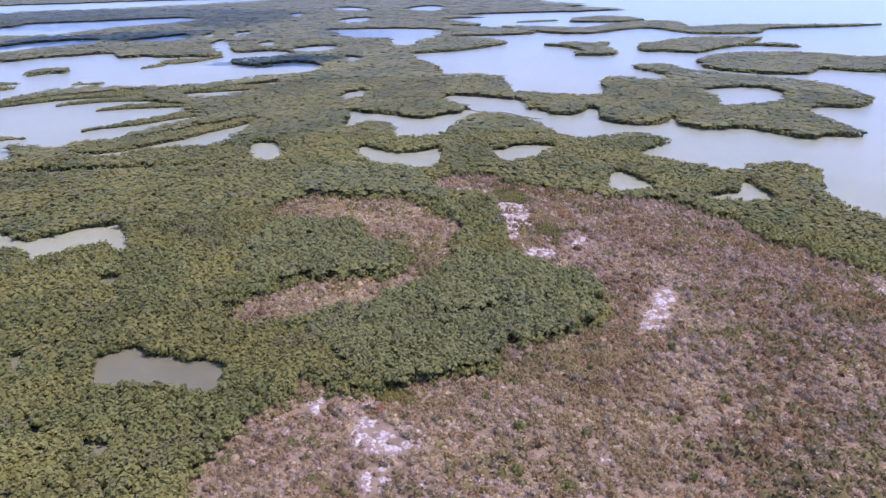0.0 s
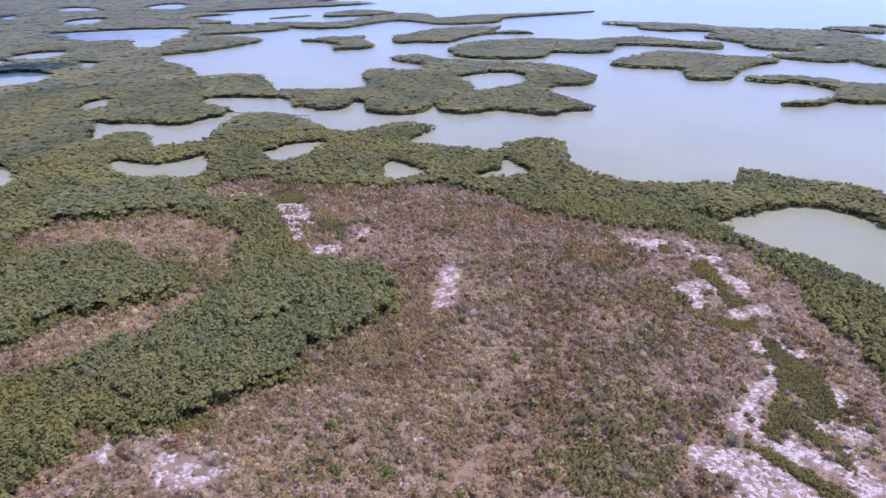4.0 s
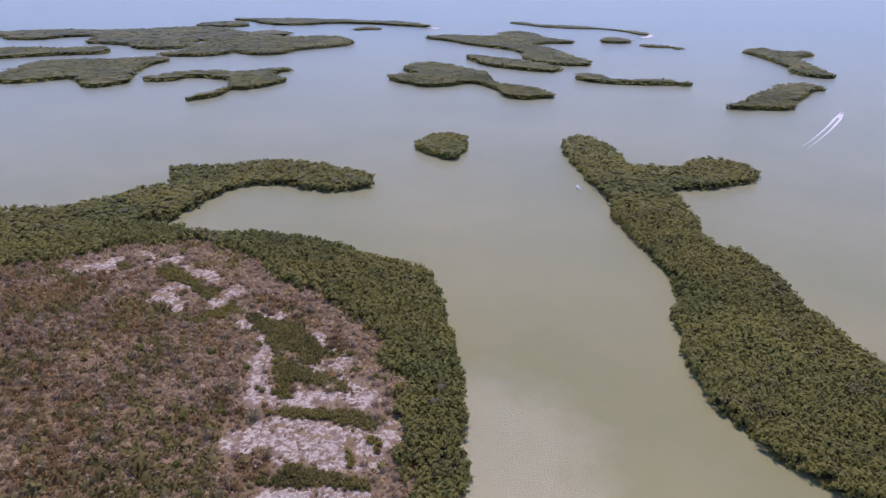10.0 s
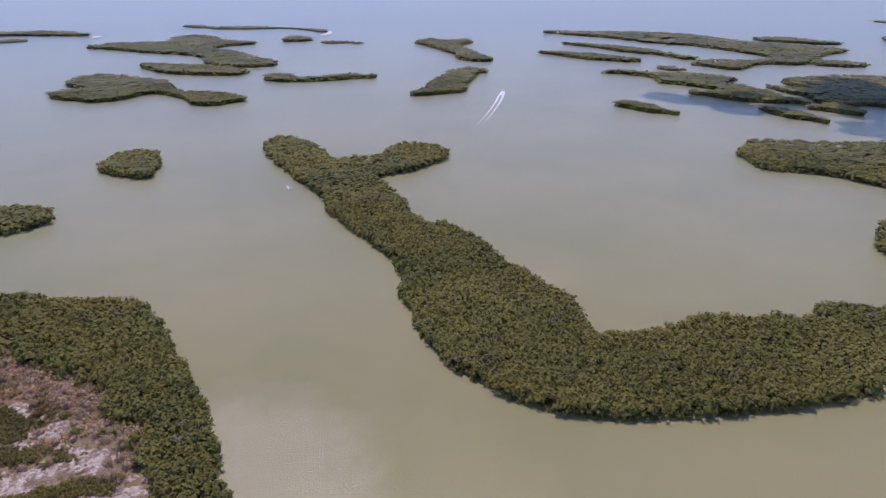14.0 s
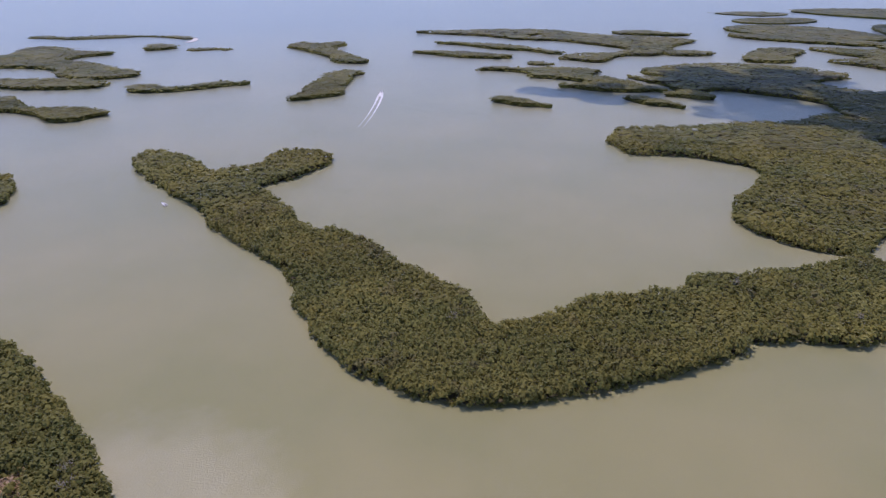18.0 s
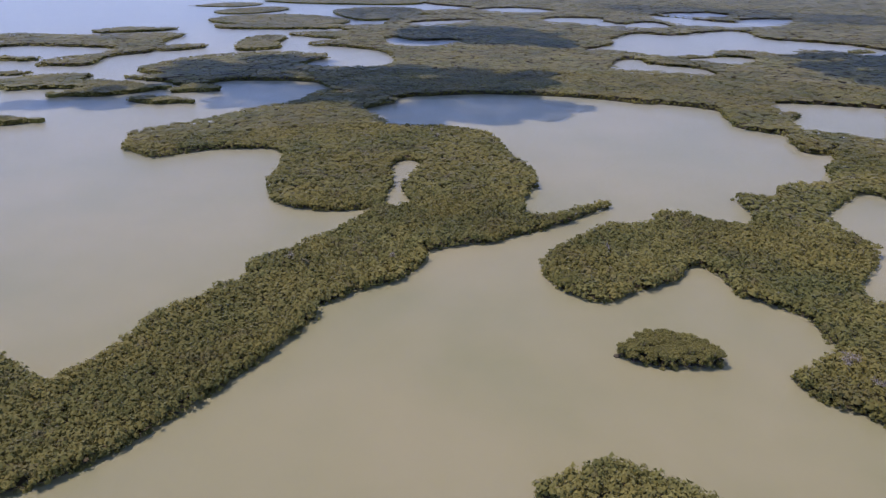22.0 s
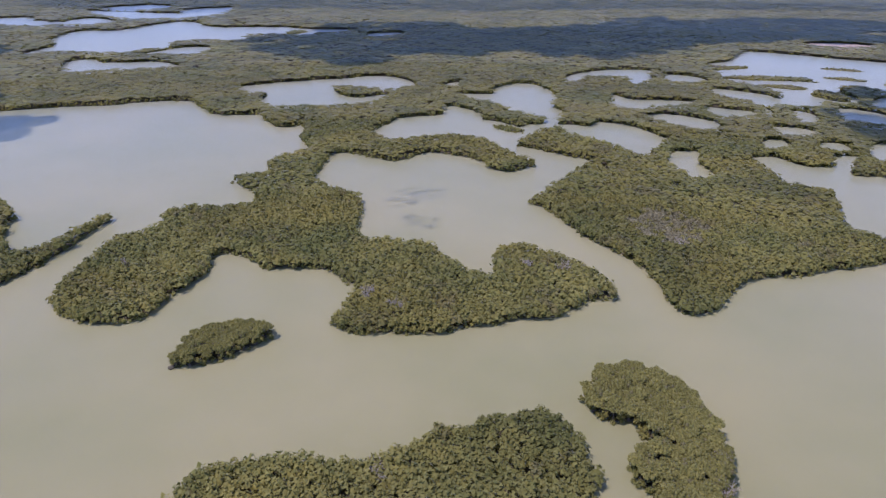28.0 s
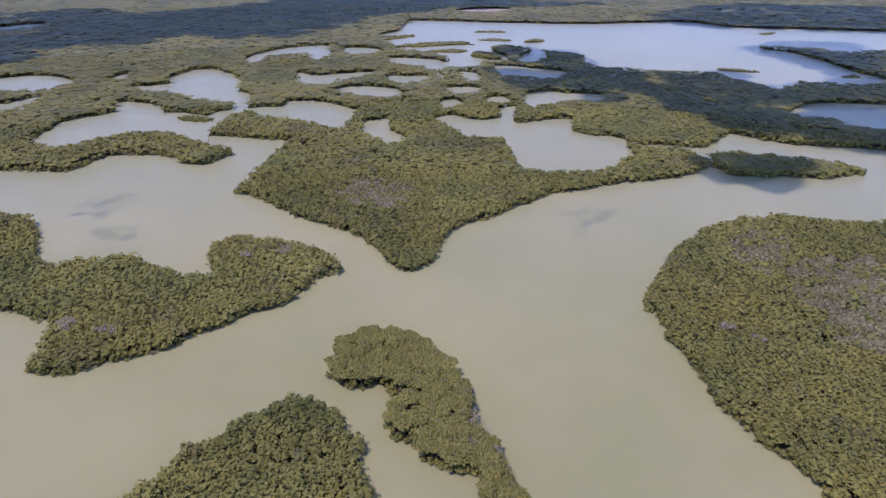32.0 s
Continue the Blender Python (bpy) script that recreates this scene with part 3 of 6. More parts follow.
island("east_coast", [(701, 141), (680, 128), (677, 104), (694, 91), (696, 64), (673, -1), (608, -24), (574, -60), (583, -80), (582, -153), (546, -237), (518, -268), (507, -294), (477, -320), (426, -304), (389, -341), (352, -411), (359, -511), (1519, -1996), (1942, -380), (1514, -373), (1430, -184), (1339, -261), (1304, -167), (1186, -132), (1169, -56), (1097, -69), (1084, 0), (1074, 24), (1001, -47), (965, -6), (954, -3), (917, -57), (862, -95), (770, -96), (734, -55), (771, 10), (819, -12), (843, -17), (873, 43), (863, 113), (833, 152), (775, 181), (739, 147), (728, 172), (731, 185)])
island("far_key_a", [(917, 65), (931, 37), (966, 47), (1038, 33), (1057, 64), (1017, 89), (923, 92)])
island("far_key_b", [(1183, 122), (1160, 34), (1153, -54), (1169, -65), (1218, -11), (1197, 53), (1228, 99), (1220, 152)])
island("far_key_c", [(1264, 17), (1271, -31), (1307, 17), (1273, 55)])
island("far_key_d", [(1387, 120), (1403, 50), (1422, 60), (1424, 112), (1408, 152)], tall=2.7)
island("far_key", [(1698, 246), (1774, 183), (1740, 103), (1656, 146)], tall=2.7)
island("far_key", [(1530, 185), (1595, 128), (1616, 60), (1546, 40), (1473, 95), (1466, 160)], tall=3.5)
island("far_key", [(1334, 175), (1404, 70), (1371, -9), (1295, -62), (1231, -64), (1204, 14), (1238, 105)], tall=4.5)
island("far_key", [(1860, 98), (1959, -96), (1819, -281), (1640, -256), (1667, -107), (1744, 30)], tall=4.5)
island("far_key", [(1470, -58), (1531, -129), (1527, -196), (1479, -234), (1346, -215), (1273, -136), (1304, -88)], tall=4.5)
island("central_key", [(217, -86.5), (202.5, -93), (198.5, -102.5), (203.5, -113.5), (207.5, -132), (219.5, -146.5), (215.5, -154.5), (193, -153), (182, -161.5), (169.5, -166.5), (152.5, -162), (146, -151.5), (142, -138), (130.5, -139.5), (121, -145.5), (107.5, -158), (85.5, -185.5), (79.5, -197), (76, -209.5), (71, -212), (85, -224), (96, -228), (110.5, -229), (122, -227.5), (125, -220), (122.5, -211.5), (116.5, -204.5), (115.5, -198.5), (126, -195), (141, -200.5), (155.5, -204), (167, -199), (181.5, -195.5), (193, -204), (205, -221.5), (217.5, -230.5), (239.5, -231), (250, -197), (256, -183.5), (268.5, -175), (272, -160), (260.5, -153), (263, -133), (246.5, -102.5), (236.5, -90.5), (231.5, -87.5)])
island("central_neck", [(241, -232), (258, -239), (271, -262), (285, -282), (272, -292), (244, -296), (238, -320), (206, -328), (191, -318), (177, -321), (173, -333), (172, -336), (202, -349), (221, -360), (241, -359), (255, -342), (281, -327), (299, -340), (312, -386), (303, -419), (292, -422), (355, -438), (370, -386), (410, -336), (400, -323), (363, -329), (330, -307), (321, -294), (297, -279), (296, -256), (294, -243), (281, -234), (287, -218), (285, -212), (267, -210), (255, -202)])
island("small_key", [(160, -93), (157, -99.5), (153, -109.5), (153.5, -119), (156.5, -120.5), (166, -115.5), (171, -104.5), (165, -91.5), (165, -91.5)])
island("near_key", [(78.5, -70.5), (37.5, -83), (31.5, -103.5), (37.5, -113), (38, -120.5), (44.5, -126), (46, -130), (52, -134), (61.5, -134), (68.5, -126), (75.5, -116.5), (81.5, -112.5), (83, -101), (86.5, -96), (88, -92), (94, -87.5), (102, -83), (109, -78), (113.5, -70), (116.5, -64), (114, -51), (110.5, -46.5)])
island("crescent_key", [(50.5, -147), (44.5, -147), (37.5, -148.5), (32.5, -140), (33.5, -133), (31, -129), (24, -125.5), (21.5, -121), (14, -118.5), (7, -118), (1.5, -105), (-4, -104), (0, -114.5), (4, -123), (9, -130.5), (13, -143.5), (23, -157.5), (30, -166.5), (40, -172), (48.5, -169.5), (55, -165.5), (55.5, -157), (54, -151)])
island("wedge_island", [(132, -278.5), (112.5, -264.5), (93, -255), (75, -246.5), (62, -234.5), (52, -221.5), (43.5, -218.5), (38.5, -223.5), (37.5, -231.5), (34.5, -256), (20.5, -271), (9, -286), (-9.5, -307.5), (-29.5, -319), (-50, -331), (-74.5, -343.5), (-92, -361), (-92, -373), (-82, -387), (-68.5, -382), (-53.5, -393), (-51, -390.5), (-56, -373), (-48.5, -356), (-40, -341.5), (-22, -334.5), (1.5, -332), (9.5, -341.5), (16, -371.5), (23.5, -386.5), (51, -385), (83.5, -373), (131.5, -370), (144.5, -356), (143.5, -336.5), (142, -294.5), (144, -282.5)])
island("wedge_arm", [(174, -369), (152, -368), (128, -359), (108, -359), (85, -378), (114, -383), (132, -392), (158, -404), (192, -401), (205, -388), (203, -372)])
island("south_key", [(-45, -205), (-46, -195.5), (-50, -180.5), (-55, -161.5), (-59.5, -149), (-65, -141.5), (-69.5, -134), (-74.5, -124.5), (-77, -117.5), (-80.5, -101.5), (-102.5, -97), (-146.5, -170.5), (-194.5, -287.5), (-155, -290.5), (-126.5, -289), (-108, -289.5), (-89, -282), (-74, -270), (-58, -244), (-49, -223.5), (-45, -215.5)])
island("long_key", [(-104, -353), (-129, -354), (-149, -355), (-172, -364), (-175, -364), (-165, -376), (-142, -379), (-113, -384), (-100, -379)])
island("south_marsh", [(429, -352), (380, -383), (343, -369), (299, -362), (260, -414), (204, -402), (130, -366), (51, -381), (-17, -399), (-54, -397), (-78, -401), (-100, -401), (-121, -433), (-139, -422), (-161, -416), (-207, -414), (-251, -392), (-856, -1522), (-240, -1356), (363, -1194), (905, -1048), (1123, -1000)])
island("lagoon_islet", [(221, -395), (214, -400), (229, -404), (237, -401)], tall=2.7)
island("bay_key_a", [(70, -825), (48, -832), (64, -836), (84, -823)], tall=1.2)
island("bay_key_b", [(58, -764), (39, -768), (53, -775), (72, -765)], tall=2.0)
island("bay_key_c", [(2, -772), (9, -780), (20, -759)], tall=2.7)
island("bay_key_d", [(-266, -881), (-280, -898), (-262, -886)], tall=1.5)
island("bay_key_e", [(-182, -638), (-193, -642), (-170, -650), (-161, -643)], tall=2.0)
island("bay_key_f", [(-277, -633), (-274, -641), (-262, -632)], tall=1.5)
island("bay_key_g", [(167, -752), (151, -777), (158, -777), (177, -745)], tall=2.0)
island("bay_key_h", [(104, -724), (82, -740), (100, -740), (137, -703)], tall=2.7)
island("far_mainland", [(795, -757), (602, -1099), (328, -1449), (622, -4412), (2137, -1868)])
island("far_mainland", [(873, -851), (-28, -1133), (-700, -1313), (-1066, -2040), (1316, -1307)])
island("key_stub", [(706, 769), (714, 769), (721, 777), (712, 777)], tall=1.5)
island("lake_islet", [(731, -435), (735, -474), (745, -510), (752, -499), (734, -474), (753, -457), (740, -429)], tall=2.7)
island("lake_islet", [(729, -671), (733, -694), (748, -693), (742, -668)], tall=2.7)
island("lake_islet", [(696, -690), (694, -704), (708, -706), (705, -685)], tall=2.0)
island("lake_islet", [(666, -744), (666, -769), (675, -765), (675, -735)], tall=2.0)
island("lake_islet", [(688, -410), (688, -433), (702, -418), (700, -395)], tall=2.0)
island("bay_key_i", [(116, -679), (89, -681), (79, -692), (97, -698), (122, -674)], tall=2.0)
island("bay_key_j", [(62, -656), (47, -650), (41, -657), (60, -679), (69, -664)])
island("bay_key_k", [(150, -701), (134, -708), (84, -732), (79, -731), (103, -740), (137, -722), (154, -700)], tall=2.7)
island("bay_key_l", [(174, -759), (161, -769), (152, -784), (173, -770), (193, -770)], tall=1.5)
island("spit_islet", [(-490, 125), (-494, 144), (-487, 177), (-483, 210), (-479, 240), (-486, 263), (-473, 259), (-466, 219), (-462, 200), (-460, 158), (-469, 136)], tall=3.6)
island("spit_islet", [(-720, 156), (-721, 191), (-700, 236), (-650, 289), (-610, 354), (-594, 344), (-627, 278), (-658, 221), (-678, 178), (-681, 133), (-704, 139)], tall=3.0)
island("far_mainland", [(-20, -1140), (-700, -1330), (-1100, -1250), (-1600, -2300), (-200, -3000), (600, -1900)])
pond("ring_lagoon", [(-249, 603), (-231, 572), (-217, 593), (-203, 618), (-206, 653), (-224, 685), (-251, 689), (-269, 666), (-279, 631)])
pond("channel_west", [(-387, 417), (-371, 416), (-356, 428), (-331, 427), (-318, 433), (-344, 449), (-371, 475), (-412, 462), (-437, 449), (-423, 424)])
pond("pond_a", [(-396, 303), (-399, 319), (-379, 322), (-354, 305), (-340, 315), (-333, 333), (-355, 366), (-372, 403), (-383, 386), (-386, 364), (-409, 355), (-434, 345), (-455, 337), (-429, 323), (-405, 295)])
pond("pond_b", [(-317, 250), (-298, 257), (-284, 262), (-282, 275), (-310, 308), (-315, 292), (-328, 279), (-350, 277), (-347, 264)])
pond("pond_c", [(-257, 311), (-249, 323), (-249, 341), (-256, 368), (-278, 353), (-279, 341), (-282, 325)])
pond("pond_d", [(-378, 203), (-362, 208), (-374, 225), (-400, 237), (-414, 229), (-408, 220)])
pond("pond_e", [(-448, 136), (-445, 164), (-427, 191), (-423, 210), (-435, 223), (-452, 244), (-482, 269), (-486, 243), (-488, 220), (-486, 180), (-499, 161), (-479, 124)])
pond("bay_west", [(-717, 41), (-694, 137), (-707, 154), (-724, 192), (-700, 237), (-684, 253), (-657, 292), (-653, 334), (-651, 386), (-637, 421), (-669, 472), (-728, 465), (-733, 421), (-763, 404), (-785, 420), (-776, 480), (-800, 514), (-842, 504), (-860, 462), (-910, 481), (-1014, 528), (-966, 473), (-862, 437), (-842, 417), (-868, 400), (-879, 375), (-911, 358), (-921, 326), (-972, 338), (-987, 292), (-996, 246), (-993, 208), (-1085, 77)])
pond("bay_low", [(-483, 17), (-479, 87), (-519, 99), (-504, 112), (-488, 121), (-496, 134), (-493, 160), (-497, 182), (-503, 206), (-516, 239), (-553, 241), (-572, 250), (-619, 238), (-669, 258), (-682, 229), (-696, 173), (-686, 134), (-709, 38)])
pond("far_water_m", [(-1024, 548), (-1056, 599), (-1106, 619), (-1079, 572)])
pond("far_water_n", [(-1098, 827), (-1091, 888), (-1174, 945), (-1173, 867)])
pond("far_water_o", [(-751, 655), (-741, 692), (-800, 722), (-828, 709)])
pond("pond_f", [(-594, 268), (-581, 284), (-583, 314), (-590, 349), (-616, 377), (-626, 330), (-623, 298), (-622, 271)])
pond("pond_g", [(-480, 375), (-512, 409), (-519, 392), (-498, 360)])
pond("pond_h", [(-332, 42), (-325.5, 49.5), (-318, 55), (-303, 53.5), (-302, 61), (-302.5, 74.5), (-297, 84.5), (-286.5, 84.5), (-287, 90.5), (-319, 99.5), (-326, 93.5), (-331.5, 80.5), (-331.5, 68), (-333.5, 60.5), (-350, 55), (-354, 45)])
pond("pond_i", [(-183, 48), (-175, 55), (-167, 60), (-161.5, 64), (-165, 72), (-175.5, 75.5), (-187.5, 69.5), (-197, 62.5), (-204, 61.5), (-207.5, 54), (-208, 47.5), (-190.5, 42)])
pond("pond_j", [(-253, 71.5), (-265.5, 76), (-266, 67.5)])
pond("pond_k", [(-217.5, 25.5), (-203, 24), (-213, 27.5), (-225.5, 33), (-228.5, 27)])
pond("pond_l", [(-181.5, 20.5), (-176.5, 22), (-173, 27), (-183.5, 23.5), (-188, 23), (-190.5, 22)])
pond("pond_n", [(-155.5, 31), (-163, 34), (-165, 31.5)])
pond("pond_o", [(-136.5, 28), (-147.5, 29.5), (-141, 25.5)])
pond("far_water_a", [(-1369, 109), (-1312, 284), (-1263, 355), (-1298, 411), (-1331, 523), (-1355, 636), (-1460, 674), (-1505, 535), (-1535, 436), (-1544, 377), (-1487, 325), (-1576, 129)])
pond("far_water_b", [(-1054, 160), (-1091, 273), (-1093, 326), (-1128, 383), (-1178, 370), (-1187, 299), (-1169, 249), (-1154, 176)])
pond("far_water_c", [(-1051, 425), (-1057, 483), (-1132, 518), (-1128, 485), (-1111, 409)])
pond("far_water_d", [(-963, 699), (-889, 678), (-824, 718), (-814, 697), (-778, 678), (-781, 752), (-858, 861), (-917, 869), (-992, 784), (-1020, 728)])
pond("far_water_e", [(-1043, 519), (-1122, 565), (-1085, 519)])
pond("far_water_f", [(-871, 521), (-932, 565), (-928, 531)])
pond("far_water_g", [(-793, 518), (-777, 567), (-826, 599), (-841, 539)])
pond("far_water_h", [(-1276, 843), (-1379, 918), (-1359, 865)])
pond("far_water_i", [(-661, 506), (-692, 545), (-720, 537)])
pond("far_water_j", [(-1797, 198), (-1887, 493), (-1847, 608), (-1846, 810), (-1882, 1184), (-2109, 927), (-2167, 656), (-2202, 494), (-2040, 227)])
pond("far_water_k", [(-1191, 1147), (-1262, 1277), (-1345, 1296), (-1308, 1180)])
pond("far_water_l", [(-1363, 1011), (-1328, 1069), (-1427, 1132), (-1465, 1068)])
pond("pond_p", [(-169, 319), (-161, 332), (-189, 347), (-196, 340), (-180, 310)])
pond("inlet", [(-136, 334), (-126, 336), (-115, 344), (-108, 359), (-125, 377), (-135, 379), (-128, 361), (-133, 352)])
pond("key_pond", [(73, 1022), (87, 1088), (64, 1063)])
pond("key_pond", [(1030, 413), (1096, 431), (1071, 444)])
pond("point_inlet", [(349, -39), (320, -31), (308, -34), (312, -46), (332, -44), (342, -46), (357, -53), (377, -63), (390, -53), (379, -43)])
pond("lake_a", [(799, -374), (756, -400), (735, -426), (726, -459), (769, -502), (767, -517), (755, -541), (722, -567), (754, -608), (729, -639), (700, -648), (682, -682), (687, -758), (752, -723), (796, -715), (837, -683), (880, -648), (926, -661), (976, -663), (969, -596), (947, -535), (975, -512), (975, -482), (927, -432), (866, -404), (853, -385), (813, -337)])
pond("lake_b", [(668, -317), (653, -334), (634, -363), (610, -401), (654, -417), (678, -403), (706, -375), (735, -382), (733, -347)])
pond("lake_c", [(683, -448), (664, -472), (714, -515), (737, -482), (724, -427)])
pond("lake_d", [(1111, -453), (1062, -494), (1052, -541), (1140, -531), (1178, -503), (1244, -459)])
pond("lake_e", [(1333, -433), (1377, -516), (1442, -468), (1443, -379)])
pond("lake_f", [(1110, -613), (1034, -636), (997, -708), (1045, -811), (1097, -732), (1185, -691), (1253, -653)])
pond("lake_g", [(920, -109), (890, -134), (891, -172), (959, -220), (964, -154), (1011, -128), (977, -107)])
pond("lake_h", [(1144, -184), (1170, -267), (1241, -305), (1237, -240), (1213, -174)])
pond("lagoon_a", [(260, -335), (250, -354), (227, -364), (212, -357), (192, -353), (200, -366), (200, -393), (201, -417), (216, -425), (222, -411), (214, -401), (239, -407), (251, -408), (264, -427), (289, -435), (303, -428), (288, -407), (302, -388), (304, -367), (275, -321)])
pond("lagoon_b", [(288, -456), (269, -454), (246, -441), (230, -439), (216, -435), (210, -413), (198, -411), (200, -427), (213, -464), (223, -477), (229, -481), (238, -505), (257, -533), (286, -555), (304, -546), (309, -516), (297, -495), (321, -476)])
pond("lagoon_c", [(454, -359), (444, -370), (429, -350), (401, -340), (384, -355), (361, -377), (350, -404), (365, -437), (376, -413), (393, -411), (415, -422), (415, -432), (392, -437), (367, -453), (369, -483), (408, -503), (439, -488), (442, -474), (464, -442), (483, -409), (490, -377)])
pond("lagoon_d", [(183, -406), (163, -406), (135, -392), (121, -394), (124, -419), (121, -440), (141, -452), (162, -463), (183, -457), (182, -444), (204, -432)])
pond("lagoon_e", [(98, -374), (82, -365), (78, -382), (92, -399), (97, -422), (110, -420), (112, -399)])
pond("lagoon_f", [(54, -404), (41, -385), (22, -387), (16, -372), (10, -341), (2, -332), (-22, -334), (-40, -349), (-55, -370), (-53, -405), (-39, -411), (-24, -418), (-23, -445), (-6, -442), (8, -433), (17, -438), (13, -476), (30, -464), (27, -443), (39, -434), (59, -442), (69, -428)])
pond("lagoon_g", [(258, -575), (258, -594), (254, -619), (227, -630), (213, -643), (223, -694), (249, -685), (267, -667), (281, -625), (273, -582)])
pond("lagoon_h", [(198, -526), (181, -518), (148, -536), (140, -567), (157, -569), (191, -550), (212, -558)])
pond("lagoon_i", [(132, -476), (110, -473), (101, -487), (113, -512), (151, -514), (163, -492)])
pond("lagoon_j", [(331, -492), (349, -524), (352, -497)])
pond("lagoon_k", [(176, -648), (185, -687), (200, -656)])
pond("great_bay", [(165, -719), (150, -680), (112, -664), (86, -636), (69, -631), (55, -652), (34, -672), (52, -691), (46, -722), (34, -722), (13, -702), (-22, -690), (-38, -683), (-37, -646), (-51, -623), (-80, -616), (-146, -619), (-151, -605), (-172, -580), (-188, -558), (-215, -591), (-249, -587), (-285, -603), (-299, -632), (-285, -653), (-279, -689), (-269, -722), (-258, -755), (-230, -774), (-283, -770), (-312, -755), (-359, -779), (-459, -780), (-558, -961), (-429, -947), (-341, -942), (-244, -940), (-220, -961), (-171, -978), (-70, -932), (49, -915), (154, -913), (182, -893), (177, -814), (193, -774)])
pond("lagoon_m", [(38, -576), (28, -564), (-10, -565), (-24, -602), (-1, -614), (36, -625), (46, -610)])
pond("lagoon_n", [(6, -468), (-18, -488), (-45, -493), (-50, -524), (-24, -523), (-1, -528), (12, -507)])
pond("lagoon_o", [(-172, -478), (-195, -471), (-200, -455), (-222, -451), (-277, -441), (-329, -534), (-256, -532), (-216, -530), (-191, -516)])
pond("lagoon_p", [(618, -702), (597, -730), (602, -766), (629, -770), (648, -735)])
pond("lagoon_q", [(185, -502), (168, -508), (168, -538), (191, -526), (205, -531)])
pond("far_streak_a", [(1172, -707), (1187, -796), (1280, -799), (1274, -686)])
pond("far_streak_b", [(1051, -729), (1034, -791), (1119, -869), (1136, -773)])
pond("far_streak_c", [(1024, -531), (1043, -591), (1130, -598), (1107, -540)])
pond("far_streak_d", [(1354, -396), (1379, -502), (1482, -459), (1456, -351)])
pond("far_streak_e", [(1147, -416), (1135, -492), (1217, -539), (1238, -437)])
pond("chan_b", [(66, -495), (49, -500), (46, -526), (66, -529), (76, -518)])
pond("chan_c", [(70, -452), (59, -452), (55, -475), (64, -487), (71, -480)])
pond("chan_d", [(34, -470), (20, -482), (28, -503), (40, -493)])
pond("chan_e", [(116, -525), (94, -532), (93, -562), (114, -562), (134, -556)])
pond("chan_f", [(60, -546), (50, -540), (51, -569), (61, -587), (75, -584)])
pond("chan_g", [(85, -544), (79, -542), (84, -571), (93, -580)])
pond("chan_h", [(102, -582), (81, -593), (58, -600), (59, -637), (86, -632), (108, -628)])
pond("chan_i", [(134, -600), (102, -598), (95, -634), (121, -642), (148, -637)])
pond("chan_j", [(193, -642), (172, -640), (159, -666), (178, -689), (205, -682)])
pond("chan_k", [(216, -607), (206, -610), (205, -641), (219, -669), (229, -644)])
pond("chan_l", [(21, -631), (5, -638), (-6, -669), (3, -705), (13, -701), (25, -665)])
pond("pond_x", [(-168.5, 31.8), (-163.5, 35.0), (-158.5, 33.8), (-158.0, 31.8), (-161.5, 30.0)])
pond("bay_arm", [(114, -661), (83, -683), (79, -690), (96, -655), (80, -624), (55, -629), (40, -629), (31, -660), (46, -686), (74, -737), (87, -758), (128, -737), (138, -694)])
scrub("scrub", [(41.5, 108), (47.5, 131), (57, 148.5), (59.5, 184.5), (51.5, 208), (40, 233.5), (38, 247.5), (28.5, 272), (12, 295.5), (-5.5, 301), (-20.5, 302.5), (-40, 299.5), (-53.5, 299), (-78, 309), (-85, 305.5), (-105.5, 313.5), (-131, 315), (-155.5, 311), (-177, 302.5), (-204.5, 293.5), (-230.5, 283), (-221.5, 299), (-241.5, 287), (-264, 262), (-244.5, 247.5), (-225, 253.5), (-198.5, 237.5), (-176, 218.5), (-155, 204.5), (-136.5, 207.5), (-124, 205), (-109, 194), (-106, 185), (-108, 167), (-115, 154.5), (-114.5, 136), (-119, 123), (-134.5, 95), (-151.5, 90.5), (-146.5, 79.5), (-139, 52.5), (-122, 42.5), (-84, 39.5), (-71, 79.5), (7, 96), (32, 94.5)])
scrub("meadow", [(-269, 157), (-260, 171), (-237, 178), (-219, 167), (-205, 172), (-192.5, 167.5), (-190.5, 150), (-198.5, 139), (-206, 127.5), (-205.5, 114.5), (-206.5, 100.5), (-200, 92), (-186.5, 100), (-178, 113.5), (-176, 127.5), (-171, 145), (-167, 162.5), (-177, 182.5), (-192.5, 202.5), (-212, 218.5), (-229, 219), (-253.5, 225.5), (-267, 205.5), (-286, 189.5), (-291.5, 171.5), (-280, 151.5)])
thicket("strip", [(-127, 97.5), (-120.5, 101), (-112, 107.5), (-122, 108), (-134, 105)])
thicket("strip", [(-8.5, 262), (-1.5, 254.5), (4, 244), (5.5, 236), (11.5, 239), (14, 244.5), (8.5, 246), (5.5, 253), (1, 261.5), (-1, 268), (-4.5, 275), (-9.5, 270)])
thicket("strip", [(-21.5, 275.5), (-18.5, 276), (-20.5, 283), (-25.5, 282.5)])
thicket("strip", [(3.5, 217), (10, 219.5), (15.5, 223.5), (17.5, 231), (15, 231.5), (12.5, 227), (6, 226.5), (-1.5, 221)])
thicket("strip", [(21, 207.5), (23, 201), (23.5, 193), (23.5, 186.5), (26, 188.5), (29.5, 186), (30.5, 180), (34, 178), (38.5, 181.5), (39.5, 189.5), (36.5, 196), (36, 202), (33, 207), (27.5, 210.5), (22, 217), (17.5, 215.5)])
thicket("strip", [(21, 181), (20.5, 174.5), (25, 170.5), (30, 167.5), (35, 163), (39.5, 158), (40.5, 159.5), (39, 167), (34.5, 171.5), (30, 177.5), (27, 183), (23, 187.5)])
